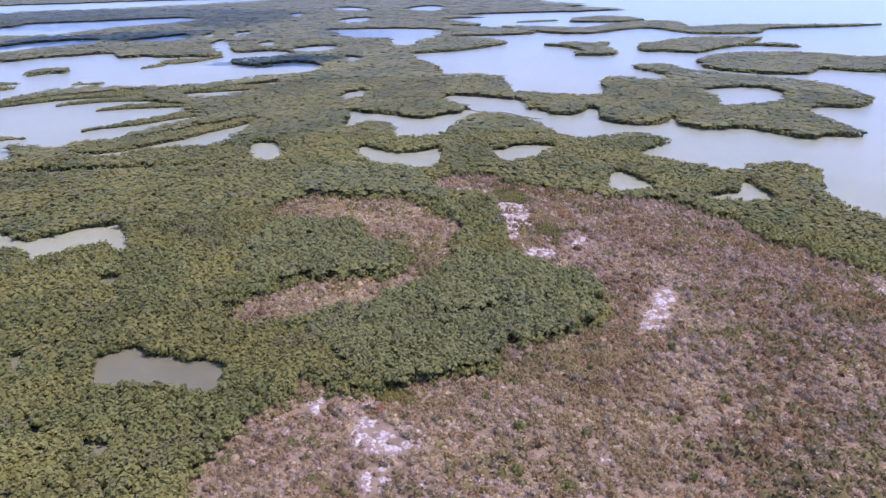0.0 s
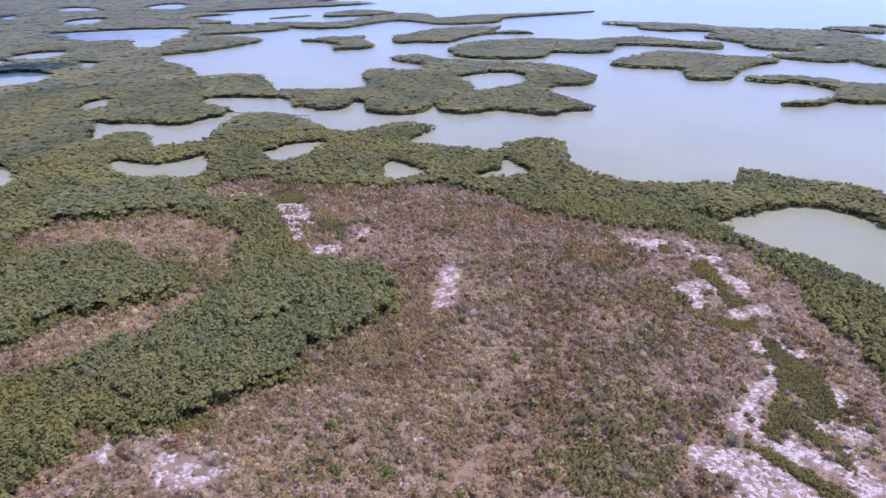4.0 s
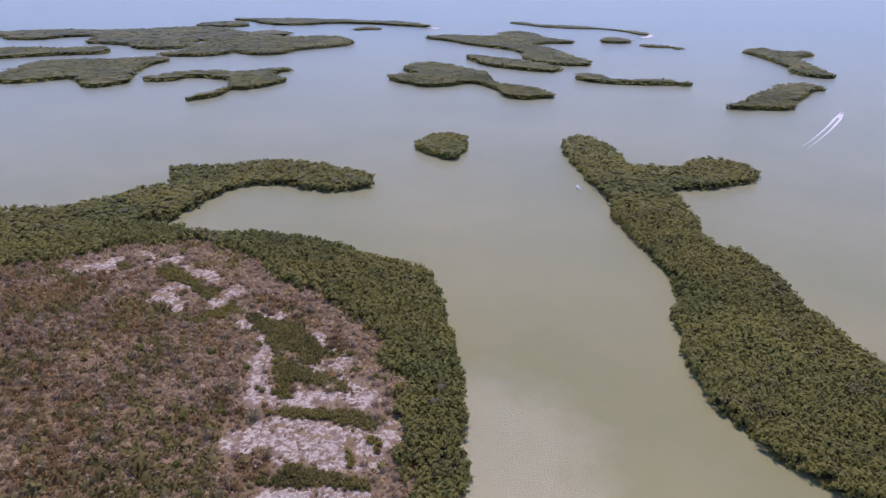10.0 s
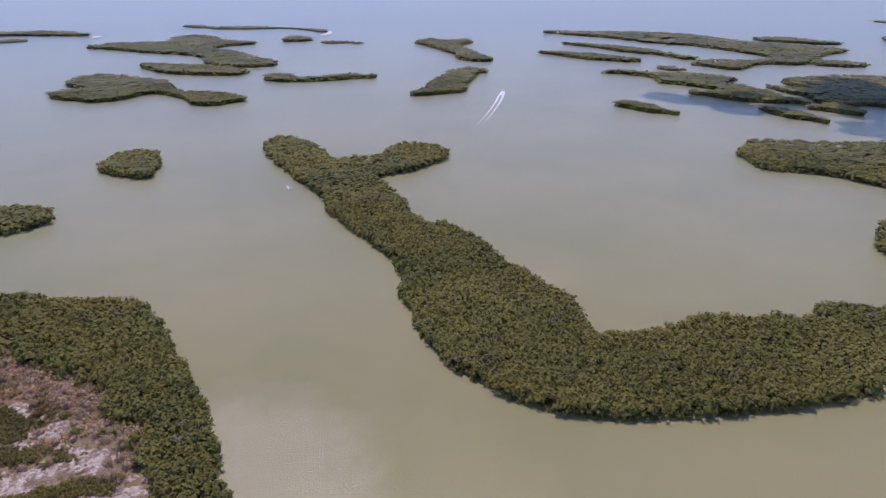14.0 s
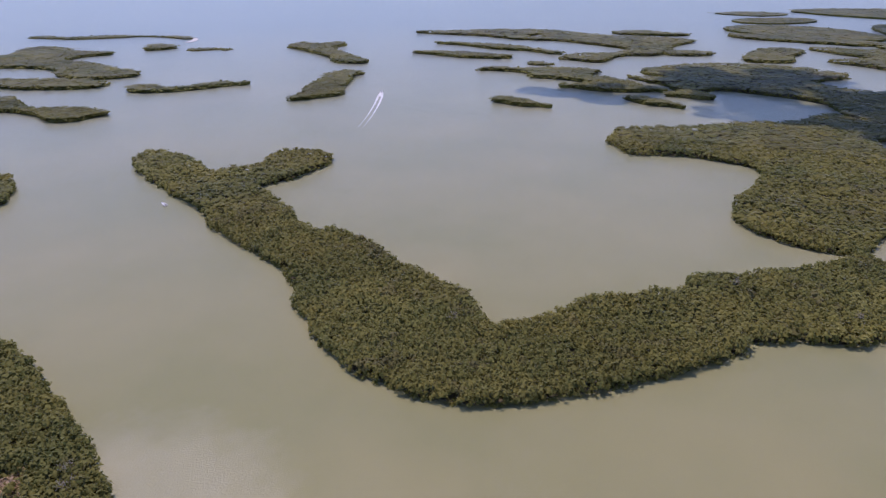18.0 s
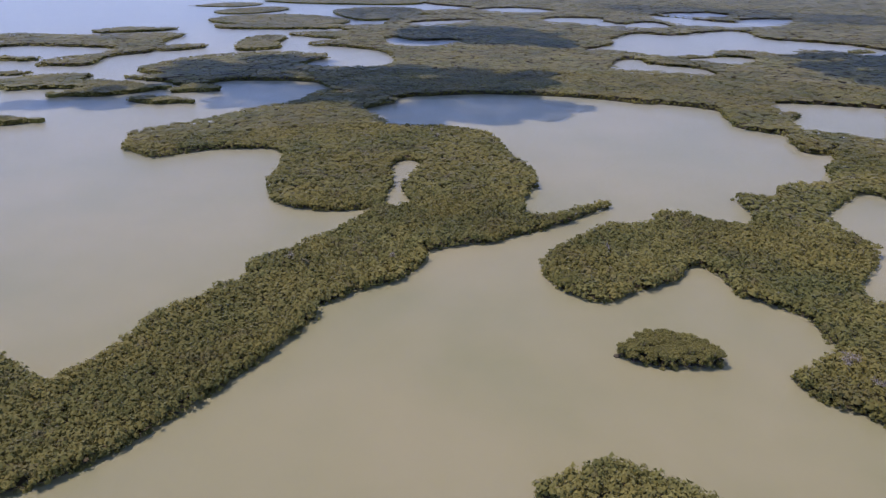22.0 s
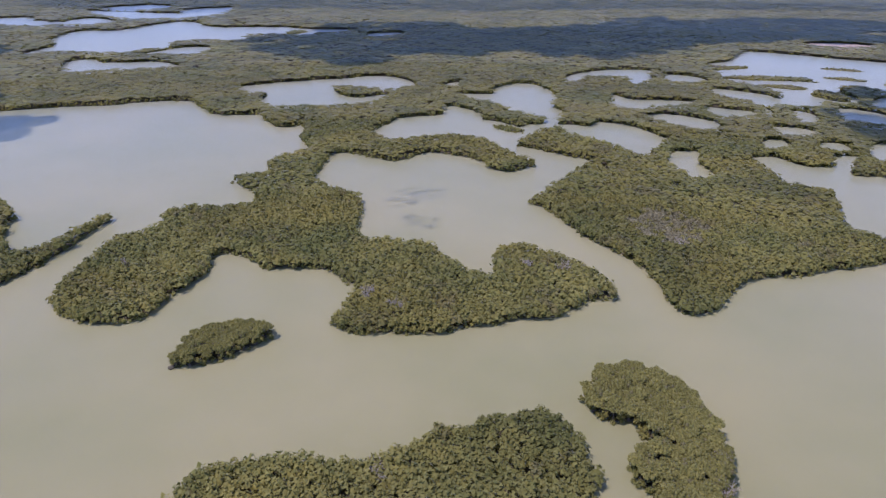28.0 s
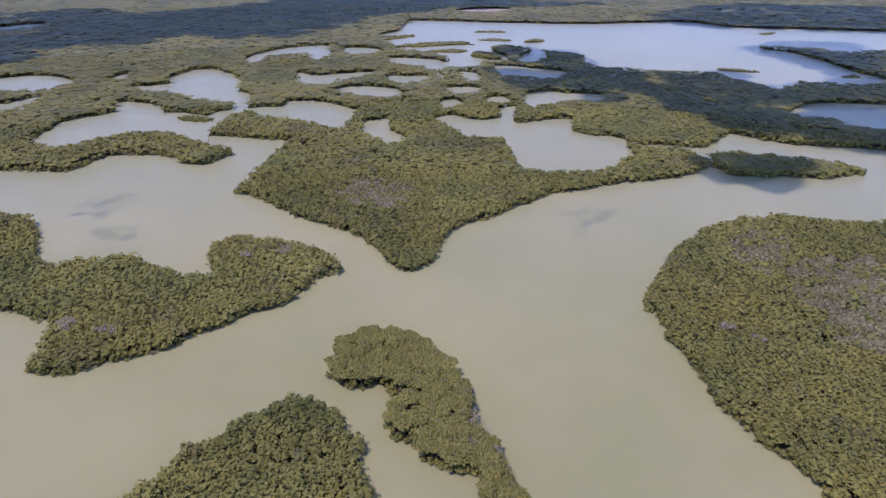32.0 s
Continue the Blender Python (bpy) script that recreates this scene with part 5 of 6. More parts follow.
# ---- low boughs round the pools ----
for name, poly in PONDS:
    rim_line = inset(poly, -0.9)
    edge = np.concatenate([rim_line + (np.roll(rim_line, -1, 0) - rim_line) * t for t in (0.0, 0.25, 0.5, 0.75)])
    r = np.linalg.norm(edge, axis=1)
    back = inset(poly, -1.8)
    off = np.linalg.norm(back, axis=1)
    back = np.repeat(back[(off >= 420) & (off < 2000)], 4, 0)
    edge = np.concatenate([edge[r < 420], edge[r < 330], back + rng.uniform(-1.0, 1.0, back.shape) * np.clip(np.linalg.norm(back, axis=1) / 250, 1, 4)[:, None]])
    if not len(edge):
        continue
    p = edge + rng.normal(0, 0.6, edge.shape)
    p = p[in_any(p, [q for _, q, _ in LANDS]) & ~in_any(p, [inset(q, 0.5) for q in POND_POLYS])]
    m = len(p)
    if not m:
        continue
    wide = rng.uniform(0.8, 1.5, m) * np.clip(np.linalg.norm(p, axis=1) / 400, 1, 3)
    me = scatter_mesh("shore_bushes", MID_CROWNS, rng.integers(0, 6, m), np.column_stack([p, rng.uniform(0.5, 2.8, m)]), rng.uniform(0, 6.28, m), wide, np.minimum(wide, 1.6), MANGROVE)
    tagged(new("shore_bushes", me), "low mangrove boughs leaning over still pool", "bush", kind="stuff")

# ---- dry scrub and sand ----
def spot_kind():
    """A flat irregular patch of sand of radius 1, its edge bent down into the soil."""
    k = 9
    r = rng.uniform(0.6, 1.15, k)
    ring = [(r[j] * math.cos(j * 2 * math.pi / k), r[j] * math.sin(j * 2 * math.pi / k), 0.0) for j in range(k)]
    low = [(x * 1.5, y * 1.5, -0.14) for x, y, _ in ring]
    f = [(j, (j + 1) % k, 2 * k) for j in range(k)] + [(j, k + j, k + (j + 1) % k) for j in range(k)] + [(j, k + (j + 1) % k, (j + 1) % k) for j in range(k)]
    return np.array(ring + low + [(0, 0, 0.02)]), np.array(f)


SAND_SPOTS = [spot_kind() for _ in range(6)]


for i, (name, poly) in enumerate(DRY):
    mid = poly.mean(0)
    ob = new("ground_scrub", slab("ground_scrub", mid + (poly - mid) * 1.03, 0.5 + 0.004 * i, -0.2, SOIL))
    tagged(ob, "dry brown soil strewn with leaf litter and pale sand", "ground", kind="structure")
LACY = {"sand_f", "sand_j", "sand_k", "sand_l", "sand_s"}
for i, (name, poly) in enumerate(SANDS):
    thin = name.startswith("thin")
    if name.startswith("beach"):
        me = slab("ground_sand", poly, 0.53 + 0.004 * i, 0.3, SAND if name == "beach_c" else SHELL)
    else:
        p = jittered(poly.min(0), poly.max(0), 1.1)
        p = p[inside(p, poly) & (edge_distance(p, [DRY[0][1]]) > 3.0)]
        p = p[patches(p, 0.22, 3.0) + rng.normal(0, 0.12, len(p)) > (0.42 if thin else 0.08 if name in LACY else -0.12)]
        m = len(p)
        wide = rng.uniform(0.45, 0.95, m) if thin else rng.uniform(0.5, 1.1, m)
        me = scatter_mesh("ground_sand", SAND_SPOTS, rng.integers(0, 6, m), np.column_stack([p, rng.uniform(0.6, 0.645, m)]), rng.uniform(0, 6.28, m), wide, np.ones(m), THIN_SAND if thin else SAND)
        if me is None:
            continue
    ob = new("ground_sand", me)
    tagged(ob, "white shell beach at the water's edge" if name.startswith("beach") else "bare pinkish-white sand flat between dry shrubs", "ground", kind="structure")
def tan_share(p, name):
    """How many of the shrubs are tan: most of the meadow, and the scrub towards the forest."""
    return 0.1 + 0.75 * np.clip((255.0 - np.hypot(p[:, 0], p[:, 1])) / 90.0, 0, 1) * np.clip((5.0 - p[:, 0]) / 60.0, 0.2, 1) + 0.5 * patches(p, 0.06, 7.0) if name == "scrub" else np.full(len(p), 0.85)


def plant(name, label, category, kinds, p, base, wide, high, material):
    m = len(p)
    me = scatter_mesh(name, kinds, rng.integers(0, len(kinds), m), np.column_stack([p, np.full(m, base)]), rng.uniform(0, 6.28, m), wide, high, material)
    tagged(new(name, me), label, category, kind="stuff")


for name, poly in DRY:
    p = jittered(poly.min(0), poly.max(0), 1.95)
    p = p[inside(p, poly)]
    p = p[~in_any(p, GREEN)]
    sparse = in_any(p, THIN_POLYS) | ((name == "meadow") & (patches(p, 0.1, 15.0) > -0.1))
    stay = ~sparse | (rng.uniform(0, 1, len(p)) < 0.93)
    p, sparse = p[stay], sparse[stay]
    bare = in_any(p, SAND_POLYS)
    rim_of_sand = bare & (edge_distance(p, SAND_POLYS) < 1.3)
    keep = ~bare | (rim_of_sand & (rng.uniform(0, 1, len(p)) < 0.6)) | (rng.uniform(0, 1, len(p)) < 0.48 + 0.8 * patches(p, 0.15, 12.0))
    p, small, sparse = p[keep], (bare & ~rim_of_sand)[keep], sparse[keep]
    m = len(p)
    zone = patches(p, 0.04, 20.0) + 0.7 * patches(p, 0.14, 30.0) + rng.normal(0, 0.18, m) - 0.7 * pale_rim(p) - 0.3 * (name == "meadow")
    moist = patches(p, 0.035, 44.0) + 0.8 * patches(p, 0.15, 61.0) + rng.normal(0, 0.13, m) + 0.22 * in_any(p, MOIST) - 0.06 - 0.2 * pale_rim(p)
    wide = (0.95 + 0.9 * rng.uniform(0, 1, m) ** 2) * np.where(small, 0.36, 1.0)
    wide *= np.where(~small & (edge_distance(p, SAND_POLYS) < 2.4), 0.55, 1.0) * np.where(sparse, 0.85, 1.0)
    tall = wide * rng.uniform(0.7, 1.3, m) * (1 + 0.5 * patches(p, 0.3, 77.0))
    green = (moist > 0.34) & ~small & ~sparse
    brown = ~green & ((zone > 0.12) | (small & (rng.uniform(0, 1, m) < 0.5)))
    grey = ~green & ~brown
    tan = grey & (rng.uniform(0, 1, m) < tan_share(p, name))
    grey &= ~tan
    plant("dry_scrub", "leafless mauve-brown shrubs crowded over dry ground", "scrub", SHRUBS, p[grey], 0.5, wide[grey], tall[grey] * 1.2, TWIGS)
    plant("tan_scrub", "low tan shrubs with dry grass between them", "scrub", SHRUBS, p[tan], 0.5, wide[tan], tall[tan], TAN_TWIGS)
    plant("withered_bushes", "brown half-withered bushes among leafless shrubs", "bush", DRY_CROWNS, p[brown], 0.5, wide[brown], tall[brown], BROWN)
    plant("leafy_bushes", "scattered olive bushes among leafless shrubs", "bush", DRY_CROWNS, p[green], 0.6, wide[green] * 1.05, tall[green] * 1.1, OLIVE)
for name, poly in DRY:
    p = jittered(poly.min(0), poly.max(0), 3.9)
    p = p[inside(p, poly)]
    p = p[~in_any(p, GREEN + SAND_POLYS)]
    p = p[rng.uniform(0, 1, len(p)) < np.where(in_any(p, THIN_POLYS), 0.8, 0.95)]
    m = len(p)
    wide = (1.5 + 1.5 * rng.uniform(0, 1, m) ** 1.6) * (1 + 0.35 * patches(p, 0.05, 52.0))
    tall = wide * rng.uniform(0.75, 1.1, m)
    moist = patches(p, 0.03, 44.0) + 0.6 * patches(p, 0.11, 61.0) + rng.normal(0, 0.16, m) + 0.24 * in_any(p, MOIST) - 0.05 - 0.25 * pale_rim(p)
    zone = patches(p, 0.035, 20.0) + rng.normal(0, 0.25, m) - 0.8 * pale_rim(p) - 0.3 * (name == "meadow")
    green = moist > 0.24
    brown = ~green & (zone > 0.2)
    grey = ~green & ~brown
    tan = grey & (rng.uniform(0, 1, m) < tan_share(p, name))
    grey &= ~tan
    plant("tan_trees", "low tan-grey trees with brushy leafless crowns", "dry trees", BRUSHY, p[tan], 0.6, wide[tan], tall[tan] * 0.9, TAN_TWIGS)
    plant("leafless_trees", "low leafless mauve-grey trees with brushy crowns on dry ground", "dry trees", BRUSHY, p[grey], 0.7, wide[grey], tall[grey], TWIGS)
    plant("withered_trees", "low brown trees with withered leaves among scrub", "dry trees", BRUSHY, p[brown], 0.7, wide[brown], tall[brown], BROWN)
    plant("olive_trees", "low dull olive trees scattered through dry scrub", "trees", DRY_CROWNS, p[green], 0.7, wide[green], tall[green] * 0.95, OLIVE)
for name, poly in DRY:
    turns = np.repeat(poly, 6, 0)
    p = turns + rng.normal(0, 1.7, turns.shape)
    p = p[~in_any(p, POND_POLYS + SAND_POLYS) & in_any(p, [LANDS[0][1]])]
    wide = rng.uniform(0.8, 1.6, len(p))
    plant("border_bushes", "low mangrove bushes edging dry scrub", "bush", MID_CROWNS, p, rng.uniform(0.6, 2.6, len(p)), wide, wide * rng.uniform(0.8, 1.3, len(p)), MANGROVE)
for poly in STRAWS:
    p = jittered(poly.min(0), poly.max(0), 1.3)
    p = p[inside(p, poly) & (rng.uniform(0, 1, len(p)) < 0.36 + 0.9 * patches(p, 0.2, 8.0))]
    if len(p):
        wide = rng.uniform(0.45, 1.0, len(p))
        plant("straw_grass", "low tufts of straw-yellow grass among dry shrubs", "grass", DRY_CROWNS, p, 0.9, wide, wide * 1.2, STRAW)
for poly in GREEN:
    p = jittered(poly.min(0) - 1, poly.max(0) + 1, 1.0)
    p = p[inside(p, poly)]
    p = p[edge_distance(p, [poly]) > 0.75]
    m = len(p)
    if not m:
        continue
    wide = rng.uniform(0.55, 0.95, m)
    me = scatter_mesh("thicket", NEAR_CROWNS, rng.integers(0, 10, m), np.column_stack([p, rng.uniform(0.7, 1.3, m)]), rng.uniform(0, 6.28, m), wide, wide * 0.9, THICKET)
    tagged(new("thicket", me), "low green thicket growing in a strip across sand", "thicket", kind="stuff")

# ---- single shrubs that stand out of the scrub ----
FRESH = leaf_material("fresh_leaves", (0.075, 0.09, 0.024), (0.125, 0.142, 0.036), (0.2, 0.21, 0.055), (0.21, 0.19, 0.045), spread=(0.7, 1.3))
PALE_TWIGS = leaf_material("pale_twigs", (0.24, 0.188, 0.109), (0.33, 0.265, 0.158), (0.42, 0.345, 0.212), (0.4, 0.322, 0.184), spread=(0.75, 1.25), gloss=0.03)
green_kinds = [crown_kind(70, 2, 0.2) for _ in range(4)]
bare_kinds = [fuzzy_kind(120, 0.035) for _ in range(5)]
open_ground = DRY[0][1]
p = jittered(np.maximum(open_ground.min(0), -170), np.minimum(open_ground.max(0), 230), 9.0)
p = p[inside(p, inset(open_ground, 4.0)) & ~in_any(p, SAND_POLYS + GREEN)]
p = p[rng.permutation(len(p))[:230]]
green_meshes = [scatter_mesh("green_bush", [k], np.zeros(1, int), np.zeros((1, 3)), np.zeros(1), np.ones(1), np.ones(1), FRESH) for k in green_kinds]
bare_meshes = [scatter_mesh("bare_shrub", [k], np.zeros(1, int), np.zeros((1, 3)), np.zeros(1), np.ones(1), np.ones(1), PALE_TWIGS) for k in bare_kinds]
for k, (x, y) in enumerate(p):
    leafy = k % 5 == 0
    size = rng.uniform(1.1, 2.1) if leafy else rng.uniform(1.6, 3.0)
    ob = new("green_bush" if leafy else "bare_shrub", (green_meshes if leafy else bare_meshes)[k % (4 if leafy else 5)])
    ob.matrix_basis = pose(x, y, 0.7 if leafy else 0.5, 0, 0, rng.uniform(0, 360)) @ Matrix.Diagonal((size, size, size * rng.uniform(0.9, 1.3), 1))
    if leafy:
        tagged(ob, "small fresh green bush among dry brown shrubs", "bush", "green bushes in the scrub")
    else:
        tagged(ob, "leafless pale grey shrub standing over dry scrub", "shrub", "bare shrubs in the scrub")

# ---- rusty and yellow bushes beside the sand path ----
RUSTY = leaf_material("rusty_leaves", (0.2, 0.105, 0.05), (0.31, 0.165, 0.08), (0.4, 0.23, 0.12), (0.42, 0.25, 0.1), gloss=0.03)
YELLOW = leaf_material("yellow_leaves", (0.17, 0.135, 0.035), (0.28, 0.225, 0.055), (0.38, 0.315, 0.08), (0.4, 0.32, 0.07), gloss=0.04)
for leaves, spots, label, size in (
        (RUSTY, [(-189.5, 266.4), (-186.0, 267.8), (-183.0, 268.2), (-178.5, 263.5), (-174.5, 260.5), (-171.5, 263.5), (-168.0, 262.0), (-122.0, 96.0)], "rust-brown bush beside pale sand", 2.3),
        (YELLOW, [(-187.4, 257.2), (-185.0, 252.5), (-184.5, 247.5), (-179.5, 234.5), (-176.5, 231.5), (-174.0, 228.0), (-166.7, 254.0), (-164.0, 250.5), (-181.0, 257.0), (-139.0, 203.0)], "yellow-green bush beside pale sand", 2.1)):
    looks = [scatter_mesh("bush", [k], np.zeros(1, int), np.zeros((1, 3)), np.zeros(1), np.ones(1), np.ones(1), leaves) for k in green_kinds]
    for k, (x, y) in enumerate(spots):
        ob = new("bush", looks[k % 4])
        ob.matrix_basis = pose(x, y, 0.7, 0, 0, rng.uniform(0, 360)) @ Matrix.Diagonal((size * rng.uniform(0.8, 1.5), size * rng.uniform(0.7, 1.1), size * rng.uniform(0.6, 0.85), 1))
        tagged(ob, label, "bush", "coloured bushes by the sand")

# ---- grove of leafless trees along the north edge of the scrub ----
grove = [(-241.5, 286.0), (-218.0, 293.0), (-193.5, 297.0), (-171.5, 302.0), (-155.0, 304.0), (-139.0, 305.0), (-118.0, 304.0), (-96.0, 300.0)]
p = np.concatenate([np.linspace(a, b, 26) for a, b in zip(grove, grove[1:])])
p = p + rng.normal(0, 3.2, p.shape)
p = p[inside(p, inset(DRY[0][1], 1.5)) & ~in_any(p, SAND_POLYS)]
wide = rng.uniform(1.6, 2.7, len(p))
plant("leafless_grove", "close grove of taller leafless mauve-grey trees", "dry trees", BRUSHY, p, 0.9, wide, wide * rng.uniform(1.0, 1.35, len(p)), TWIGS)

# ---- brush over the near corner of the scrub ----
corner = np.array([(-160.0, 112.0), (-96.0, 128.0), (-60.0, 90.0), (-80.0, 55.0), (-125.0, 42.0), (-152.0, 65.0)])
p = jittered(corner.min(0), corner.max(0), 2.7)
p = p[inside(p, corner) & inside(p, inset(DRY[0][1], 1.0)) & ~in_any(p, GREEN)]
p = p[rng.uniform(0, 1, len(p)) < np.where(in_any(p, SAND_POLYS), 0.3, 0.85) - 0.5 * np.abs(patches(p, 0.09, 31.0))]
wide = rng.uniform(1.0, 2.1, len(p))
mauve = patches(p, 0.08, 17.0) + rng.normal(0, 0.12, len(p)) > -0.05
for pick, leaves, label in ((mauve, TWIGS, "leafless mauve-grey brush on sandy ground"), (~mauve, TAN_TWIGS, "leafless tan brush on sandy ground")):
    plant("leafless_brush", label, "dry trees", BRUSHY, p[pick], 0.55, wide[pick], wide[pick] * 0.9, leaves)

# ---- clouds ----
CLOUD_BASE = 520.0
shift = np.array((SUN_WAY.x, SUN_WAY.y)) * CLOUD_BASE / SUN_WAY.z
# unseen thin clouds, added so bluish half shade stands in for far haze
THIN = {"cloud_i", "cloud_j", "cloud_l", "cloud_p"}
for name, poly in CLOUDS:
    wisp = name.startswith("wisp")
    p = jittered(poly.min(0), poly.max(0), 6.0 if wisp else 26.0)
    p = p[inside(p, smooth(poly))]
    m = len(p)
    if not m:
        continue
    wide = rng.uniform(1.2, 2.6, m) if wisp else rng.uniform(18, 32, m)
    puffs = [crown_kind(0, 3, 0.3) for _ in range(4)]
    me = scatter_mesh("cumulus_cloud", puffs, rng.integers(0, 4, m), np.column_stack([p + shift, np.full(m, CLOUD_BASE)]), rng.uniform(0, 6.28, m), wide, wide * 0.8, THIN_CLOUD if name in THIN else CLOUD)
    tagged(new("cumulus_cloud", me), "low white cumulus cloud drifting high over the islands", "cloud", kind="stuff")

# ---- dead grey wood in the canopy ----
for poly in STANDS:
    p = jittered(poly.min(0), poly.max(0), 1.35)
    p = p[rng.uniform(0, 1, len(p)) < dying(p) * 1.5]
    m = len(p)
    if not m:
        continue
    wide = rng.uniform(0.8, 1.4, m)
    me = scatter_mesh("dead_mangroves", SHRUBS, rng.integers(0, 8, m), np.column_stack([p, rng.uniform(1.6, 2.8, m)]), rng.uniform(0, 6.28, m), wide, wide * 1.5, GREY_TWIGS)
    tagged(new("dead_mangroves", me), "stand of leafless grey-brown mangroves inside green canopy", "dead trees", kind="stuff")

# ---- single mangroves of the two small keys ----
def part(name, me, parent, label=""):
    ob = new(name, me)
    ob.parent = parent
    return tagged(ob, label)


def limb(v, f, a, b, ra, rb, sides=5):
    """A tapered branch from a to b, added to the lists v and f."""
    a, b = np.array(a, float), np.array(b, float)
    d = (b - a) / np.linalg.norm(b - a)
    u = np.cross(d, (0.3, 0.9, 0.2))
    u /= np.linalg.norm(u)
    w, k = np.cross(d, u), len(v)
    for c, r in ((a, ra), (b, rb)):
        v += [tuple(c + (u * math.cos(t) + w * math.sin(t)) * r) for t in np.arange(sides) * 2 * math.pi / sides]
    f += [(k + i, k + (i + 1) % sides, k + sides + (i + 1) % sides, k + sides + i) for i in range(sides)]
    f.append(tuple(range(k + sides, k + 2 * sides)))


def mangrove_tree(height, wide):
    root = new("mangrove_tree")
    v, f = [], []
    limb(v, f, (0, 0, 0), (0.1, 0.05, height * 0.55), 0.12, 0.07)
    part("trunk", mesh_of("trunk", v, f, BARK), root)
    v, f = [], []
    for k in range(5):
        b = k * 1.26 + rng.uniform(-0.3, 0.3)
        limb(v, f, (0.1, 0.05, height * rng.uniform(0.35, 0.5)), (0.7 * wide * math.cos(b), 0.7 * wide * math.sin(b), height * rng.uniform(0.6, 0.85)), 0.06, 0.02, 4)
    part("limbs", mesh_of("limbs", v, f, BARK), root)
    v, f = [], []
    for k in range(6):
        b = k * 1.05 + rng.uniform(-0.3, 0.3)
        limb(v, f, (0.05, 0.02, height * 0.25), (0.6 * math.cos(b), 0.6 * math.sin(b), -0.3), 0.04, 0.03, 4)
    part("prop_roots", mesh_of("prop_roots", v, f, BARK), root, "arching stilt roots in the water")
    clumps = [crown_kind(14, 2, 0.36, 0.7, 5) for _ in range(4)]
    m = 32
    b = np.arange(m) * 2.4
    r = wide * np.sqrt(np.arange(m) / m) * 1.18
    at = np.column_stack([r * np.cos(b), r * np.sin(b), height - 0.5 * wide - r * 0.2 + rng.uniform(-0.3, 0.3, m)])
    me = scatter_mesh("crown", clumps, rng.integers(0, 4, m), at, rng.uniform(0, 6.28, m), wide * rng.uniform(0.24, 0.38, m), wide * rng.uniform(0.22, 0.34, m), TREE_LEAVES)
    part("crown", me, root, "dense olive leaf crown")
    return tagged(root, "low mangrove tree with olive crown and stilt roots", "tree", "trees of the small keys")


TREES = [mangrove_tree(h, w) for h, w in ((4.4, 1.5), (4.9, 1.7), (3.8, 1.3), (5.2, 1.9))]
spots = []
for name, poly, tall in LANDS:
    if name in SINGLE_TREES:
        p = jittered(poly.min(0), poly.max(0), 2.25 if name == "small_key" else 2.75)
        spots += [(*q, 0.95 if name == "small_key" else 1.1) for q in p[inside(p, poly)]]
for k, (x, y, size) in enumerate(spots):
    m = pose(x, y, 0.1, 0, 0, rng.uniform(0, 360)) @ Matrix.Diagonal((*[size * rng.uniform(0.86, 1.14)] * 2, size * rng.uniform(0.95, 1.2), 1))
    if k < 4:
        TREES[k].matrix_basis = m
    else:
        tree = copy_thing(TREES[k % 4], m)
        tree.matrix_basis = m

# ---- bleached dead trees standing out of the canopy ----
def dead_tree(height):
    root = new("dead_tree")
    v, f = [], []
    limb(v, f, (0, 0, 0), (0.15, 0.1, height), 0.12, 0.04)
    part("trunk", mesh_of("trunk", v, f, DEAD), root)
    for k in range(6):
        v, f = [], []
        b, z = k * 1.05 + rng.uniform(-0.3, 0.3), height * rng.uniform(0.45, 0.9)
        tip = np.array((1.4 * math.cos(b), 1.4 * math.sin(b), z + rng.uniform(0.4, 1.0)))
        limb(v, f, (0.08, 0.06, z), tip, 0.07, 0.03, 4)
        for _ in range(3):
            mid = np.array((0.08, 0.06, z)) + (tip - (0.08, 0.06, z)) * rng.uniform(0.4, 0.9)
            limb(v, f, mid, mid + rng.normal(0, 0.45, 3) + (0, 0, 0.35), 0.05, 0.02, 3)
        part("branch", mesh_of("branch", v, f, DEAD), root)
    return tagged(root, "bare bleached grey dead tree among green mangroves", "dead tree", "dead trees")


DEAD_TREES = [dead_tree(h) for h in (4.6, 5.2, 5.0)]
SNAGS = [(80.8, -90.6), (236.2, -118.2), (93.4, -219.4), (107.1, -213.3), (-66.2, -191.6), (-74.2, -185.7), (64.1, -271.3), (94.9, -217.6), (143.4, -159.9), (129.2, -157.9), (8.1, -124.7), (236.4, -118.9), (254.3, 14.4), (142.2, -155.7), (127.7, -156.2), (64.8, 145.8), (246.6, -27.8), (253.4, 13.8), (449.9, -81.2), (177.6, 97.6), (60.7, 140.5), (434.8, -82.5), (12.0, -132.5), (8.7, -125.3), (6.8, -121.1), (23.0, -154.5), (83.0, -93.0), (144.7, -158.0), (131.1, -156.5), (94.8, -222.1), (108.3, -213.4), (64.3, -269.0), (-65.1, -191.1), (15.8, 287.2), (14.5, -145.9), (10.9, -136.0), (7.3, -130.2), (4.5, -124.3), (1.9, -118.0)]
count = 0
for x, y in SNAGS:
    for dx, dy in ((0, 0), (1.6, 0.7), (-0.9, 1.5)):
        m = pose(x + dx, y + dy, 0.2, 0, 0, rng.uniform(0, 360))
        if count < 3:
            DEAD_TREES[count].matrix_basis = m
        else:
            copy_thing(DEAD_TREES[count % 3], m)
        count += 1


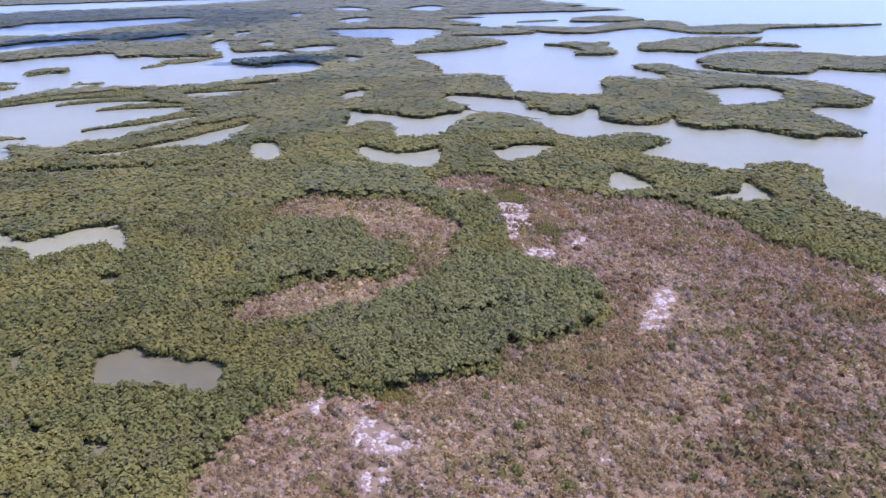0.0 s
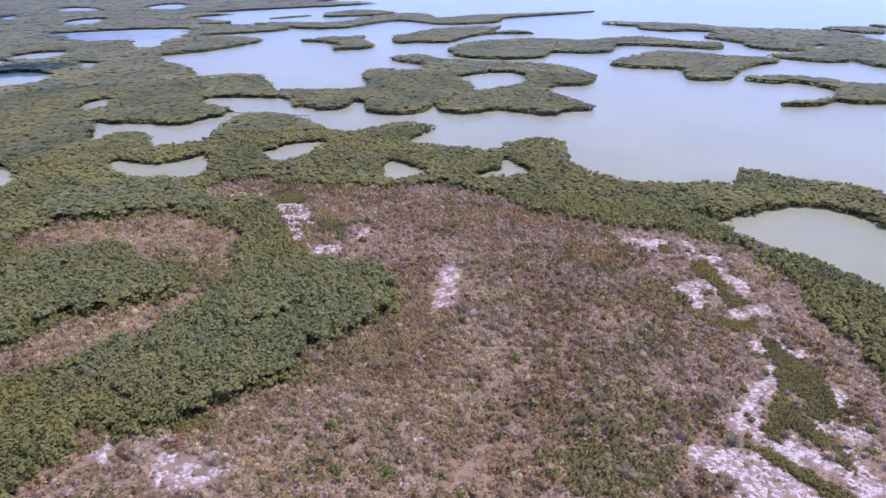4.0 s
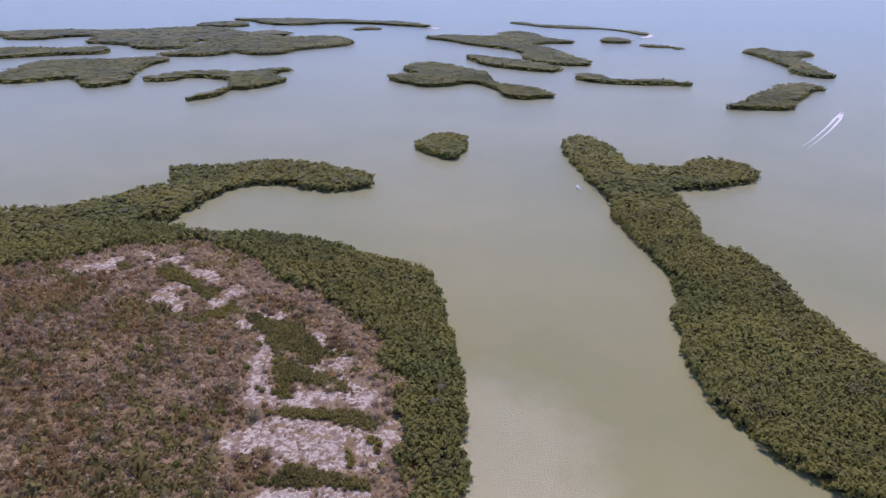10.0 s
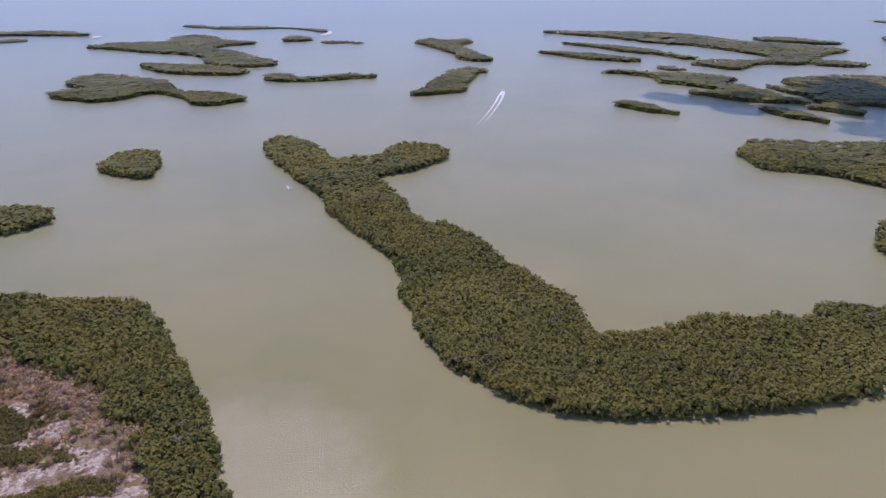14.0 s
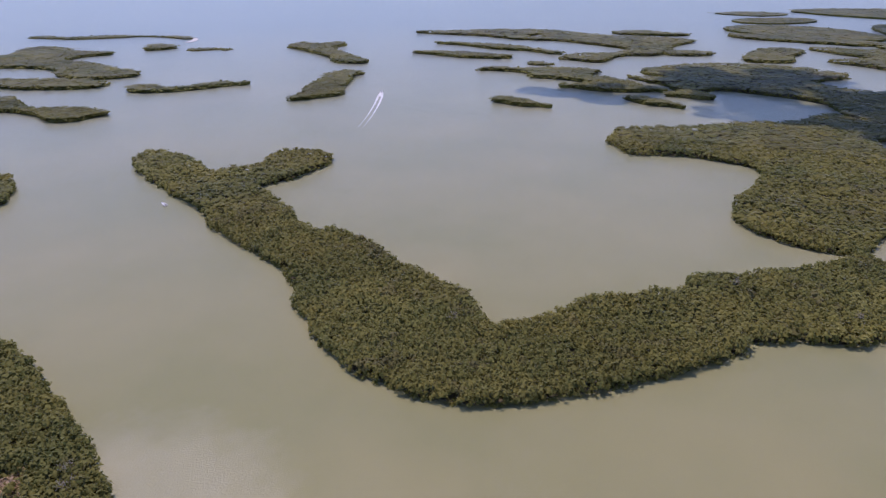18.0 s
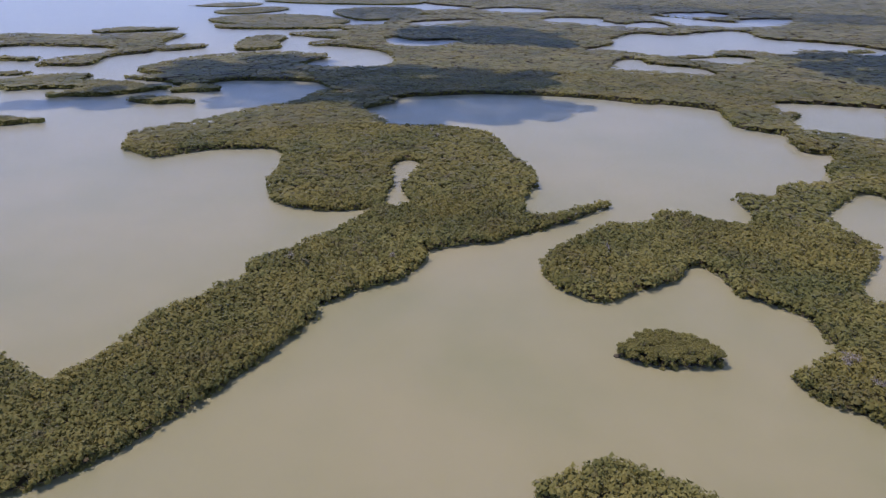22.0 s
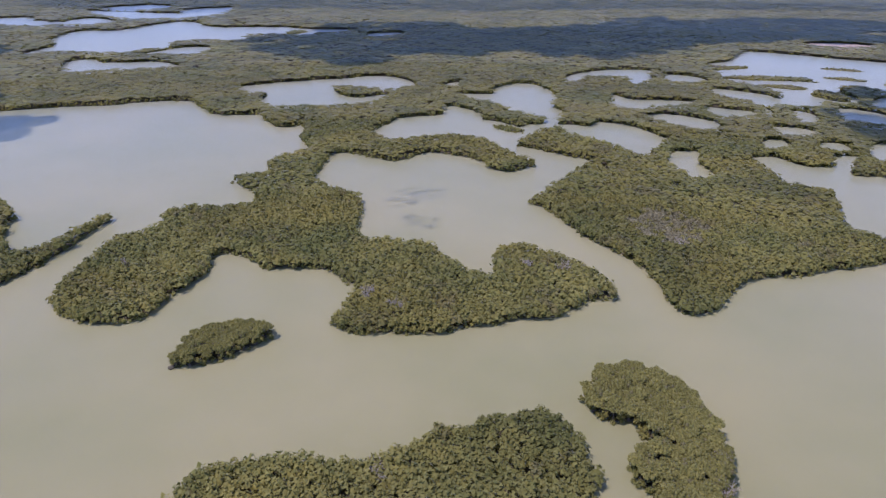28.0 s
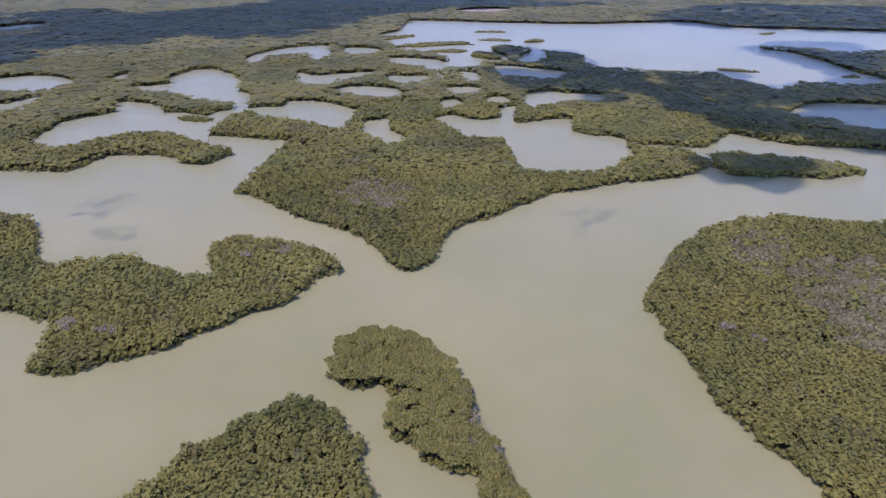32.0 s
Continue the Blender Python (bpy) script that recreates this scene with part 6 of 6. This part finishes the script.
# ---- boats ----
def hull_mesh(length, beam, depth):
    """An open planing hull: keel, chines, gunwale and inner floor."""
    v, f = [], []
    for i in range(9):
        t = i / 8
        w = beam / 2 * (1 - max(0, t - 0.45) ** 2 / 0.3025 * 0.96)
        x = (t - 0.5) * length
        rise = 0.25 * depth * t * t
        v += [(x, 0, -0.25 * depth + rise), (x, w * 0.85, 0.05 + rise), (x, w, depth + rise), (x, w * 0.84, depth + rise), (x, w * 0.75, 0.2 + rise),
              (x, -w * 0.75, 0.2 + rise), (x, -w * 0.84, depth + rise), (x, -w, depth + rise), (x, -w * 0.85, 0.05 + rise)]
    for i in range(8):
        for j in range(9):
            a, b = i * 9 + j, i * 9 + (j + 1) % 9
            f.append((a, b, b + 9, a + 9))
    f += [tuple(range(8, -1, -1)), tuple(range(72, 81))]
    return mesh_of("hull", v, f, HULL)


def box_mesh(name, x, y, z, sx, sy, sz, material):
    bm = bmesh.new()
    bmesh.ops.create_cube(bm, size=1, matrix=Matrix.Translation((x, y, z)) @ Matrix.Diagonal((sx, sy, sz, 1)))
    bmesh.ops.bevel(bm, geom=bm.edges[:], offset=min(sx, sy, sz) * 0.2, segments=2, affect="EDGES")
    me = bpy.data.meshes.new(name)
    bm.to_mesh(me)
    bm.free()
    me.materials.append(material)
    return me


def motor_boat(x, y, heading, length, label):
    root = new("motor_boat")
    part("hull", hull_mesh(length, length * 0.36, 0.7), root)
    part("console", box_mesh("console", -0.05 * length, 0, 0.9, 0.7, 0.7, 1.0, HULL), root)
    part("bench", box_mesh("bench", -0.25 * length, 0, 0.5, 0.5, 1.1, 0.4, HULL), root)
    part("outboard_motor", box_mesh("outboard_motor", -0.54 * length, 0, 0.75, 0.45, 0.4, 0.9, BARK), root, "dark outboard motor on the transom")
    root.matrix_basis = pose(x, y, 0.15, 0, 0, heading)
    return tagged(root, label, "boat")


motor_boat(214.6, 296.2, 71, 5.6, "small white skiff anchored beside the mangrove shore")
motor_boat(539.8, 378.4, 31, 7.0, "white motor boat speeding across the open lagoon")
WAKE = [(539.8, 378.4), (470.0, 336.0), (408.0, 308.0)]


def wake_mesh(track):
    """Churned water at the stern, and two foam trails that part, thin out and break up behind it."""
    p = np.array(track, float)
    t = np.linspace(0, 1, 60)[:, None]
    mid = p[0] * (1 - t) ** 2 + 2 * p[1] * t * (1 - t) + p[2] * t ** 2
    way = np.gradient(mid, axis=0)
    side = np.column_stack([-way[:, 1], way[:, 0]]) / np.linalg.norm(way, axis=1)[:, None]
    v, f = [], []

    def ribbon(rows):
        first = len(v)
        for c, across, half, rise in rows:
            v.extend([(*(c - across * half), 0.02), (*c, rise), (*(c + across * half), 0.02)])
        for i in range(len(rows) - 1):
            a = first + 3 * i
            f.extend([(a, a + 1, a + 4, a + 3), (a + 1, a + 2, a + 5, a + 4)])
    for s in (-1, 1):
        ribbon([(mid[i] + side[i] * s * (0.5 + 1.5 * min(1.0, i / 9)), side[i], 1.25 * (1 - i / 60) ** 1.2 + rng.uniform(-0.15, 0.15) * (3 < i < 45) + 0.04, 0.3 * (1 - i / 60) + 0.03) for i in range(59)])
    ribbon([(mid[i], side[i], 0.9 + 0.4 * math.sin(i * 1.7), 0.25) for i in range(9)])
    return mesh_of("boat_wake", v, f, FOAM)


tagged(new("boat_wake", wake_mesh(WAKE)), "twin trails of white foam behind a speeding boat", "wake")

# ---- white houses of a far village on the mainland ----
def far_house(x, y, wide, heading):
    root = new("house")
    part("wall", box_mesh("wall", 0, 0, 2.6, wide, wide * 0.6, 5.2, HULL), root)
    v = [(sx * wide * 0.53, sy * wide * 0.33, 5.2) for sx in (-1, 1) for sy in (-1, 1)] + [(-wide * 0.5, 0, 6.6), (wide * 0.5, 0, 6.6)]
    part("roof", mesh_of("roof", v, [(0, 2, 5, 4), (1, 4, 5, 3), (0, 4, 1), (2, 3, 5), (0, 1, 3, 2)], SHELL), root)
    root.matrix_basis = pose(x, y, 0.3, 0, 0, heading)
    return tagged(root, "white house of a far village among mangroves", "house", "houses of the village")


for k, (x, y) in enumerate([(-565, -1465), (-596, -1498), (-592, -1462), (-617, -1493), (-611, -1457), (-630, -1486), (-567, -1501), (-586, -1428), (-562, -1431), (-648, -1515)]):
    far_house(x, y, 5.0 + 1.5 * (k % 3), 20.0 * k)
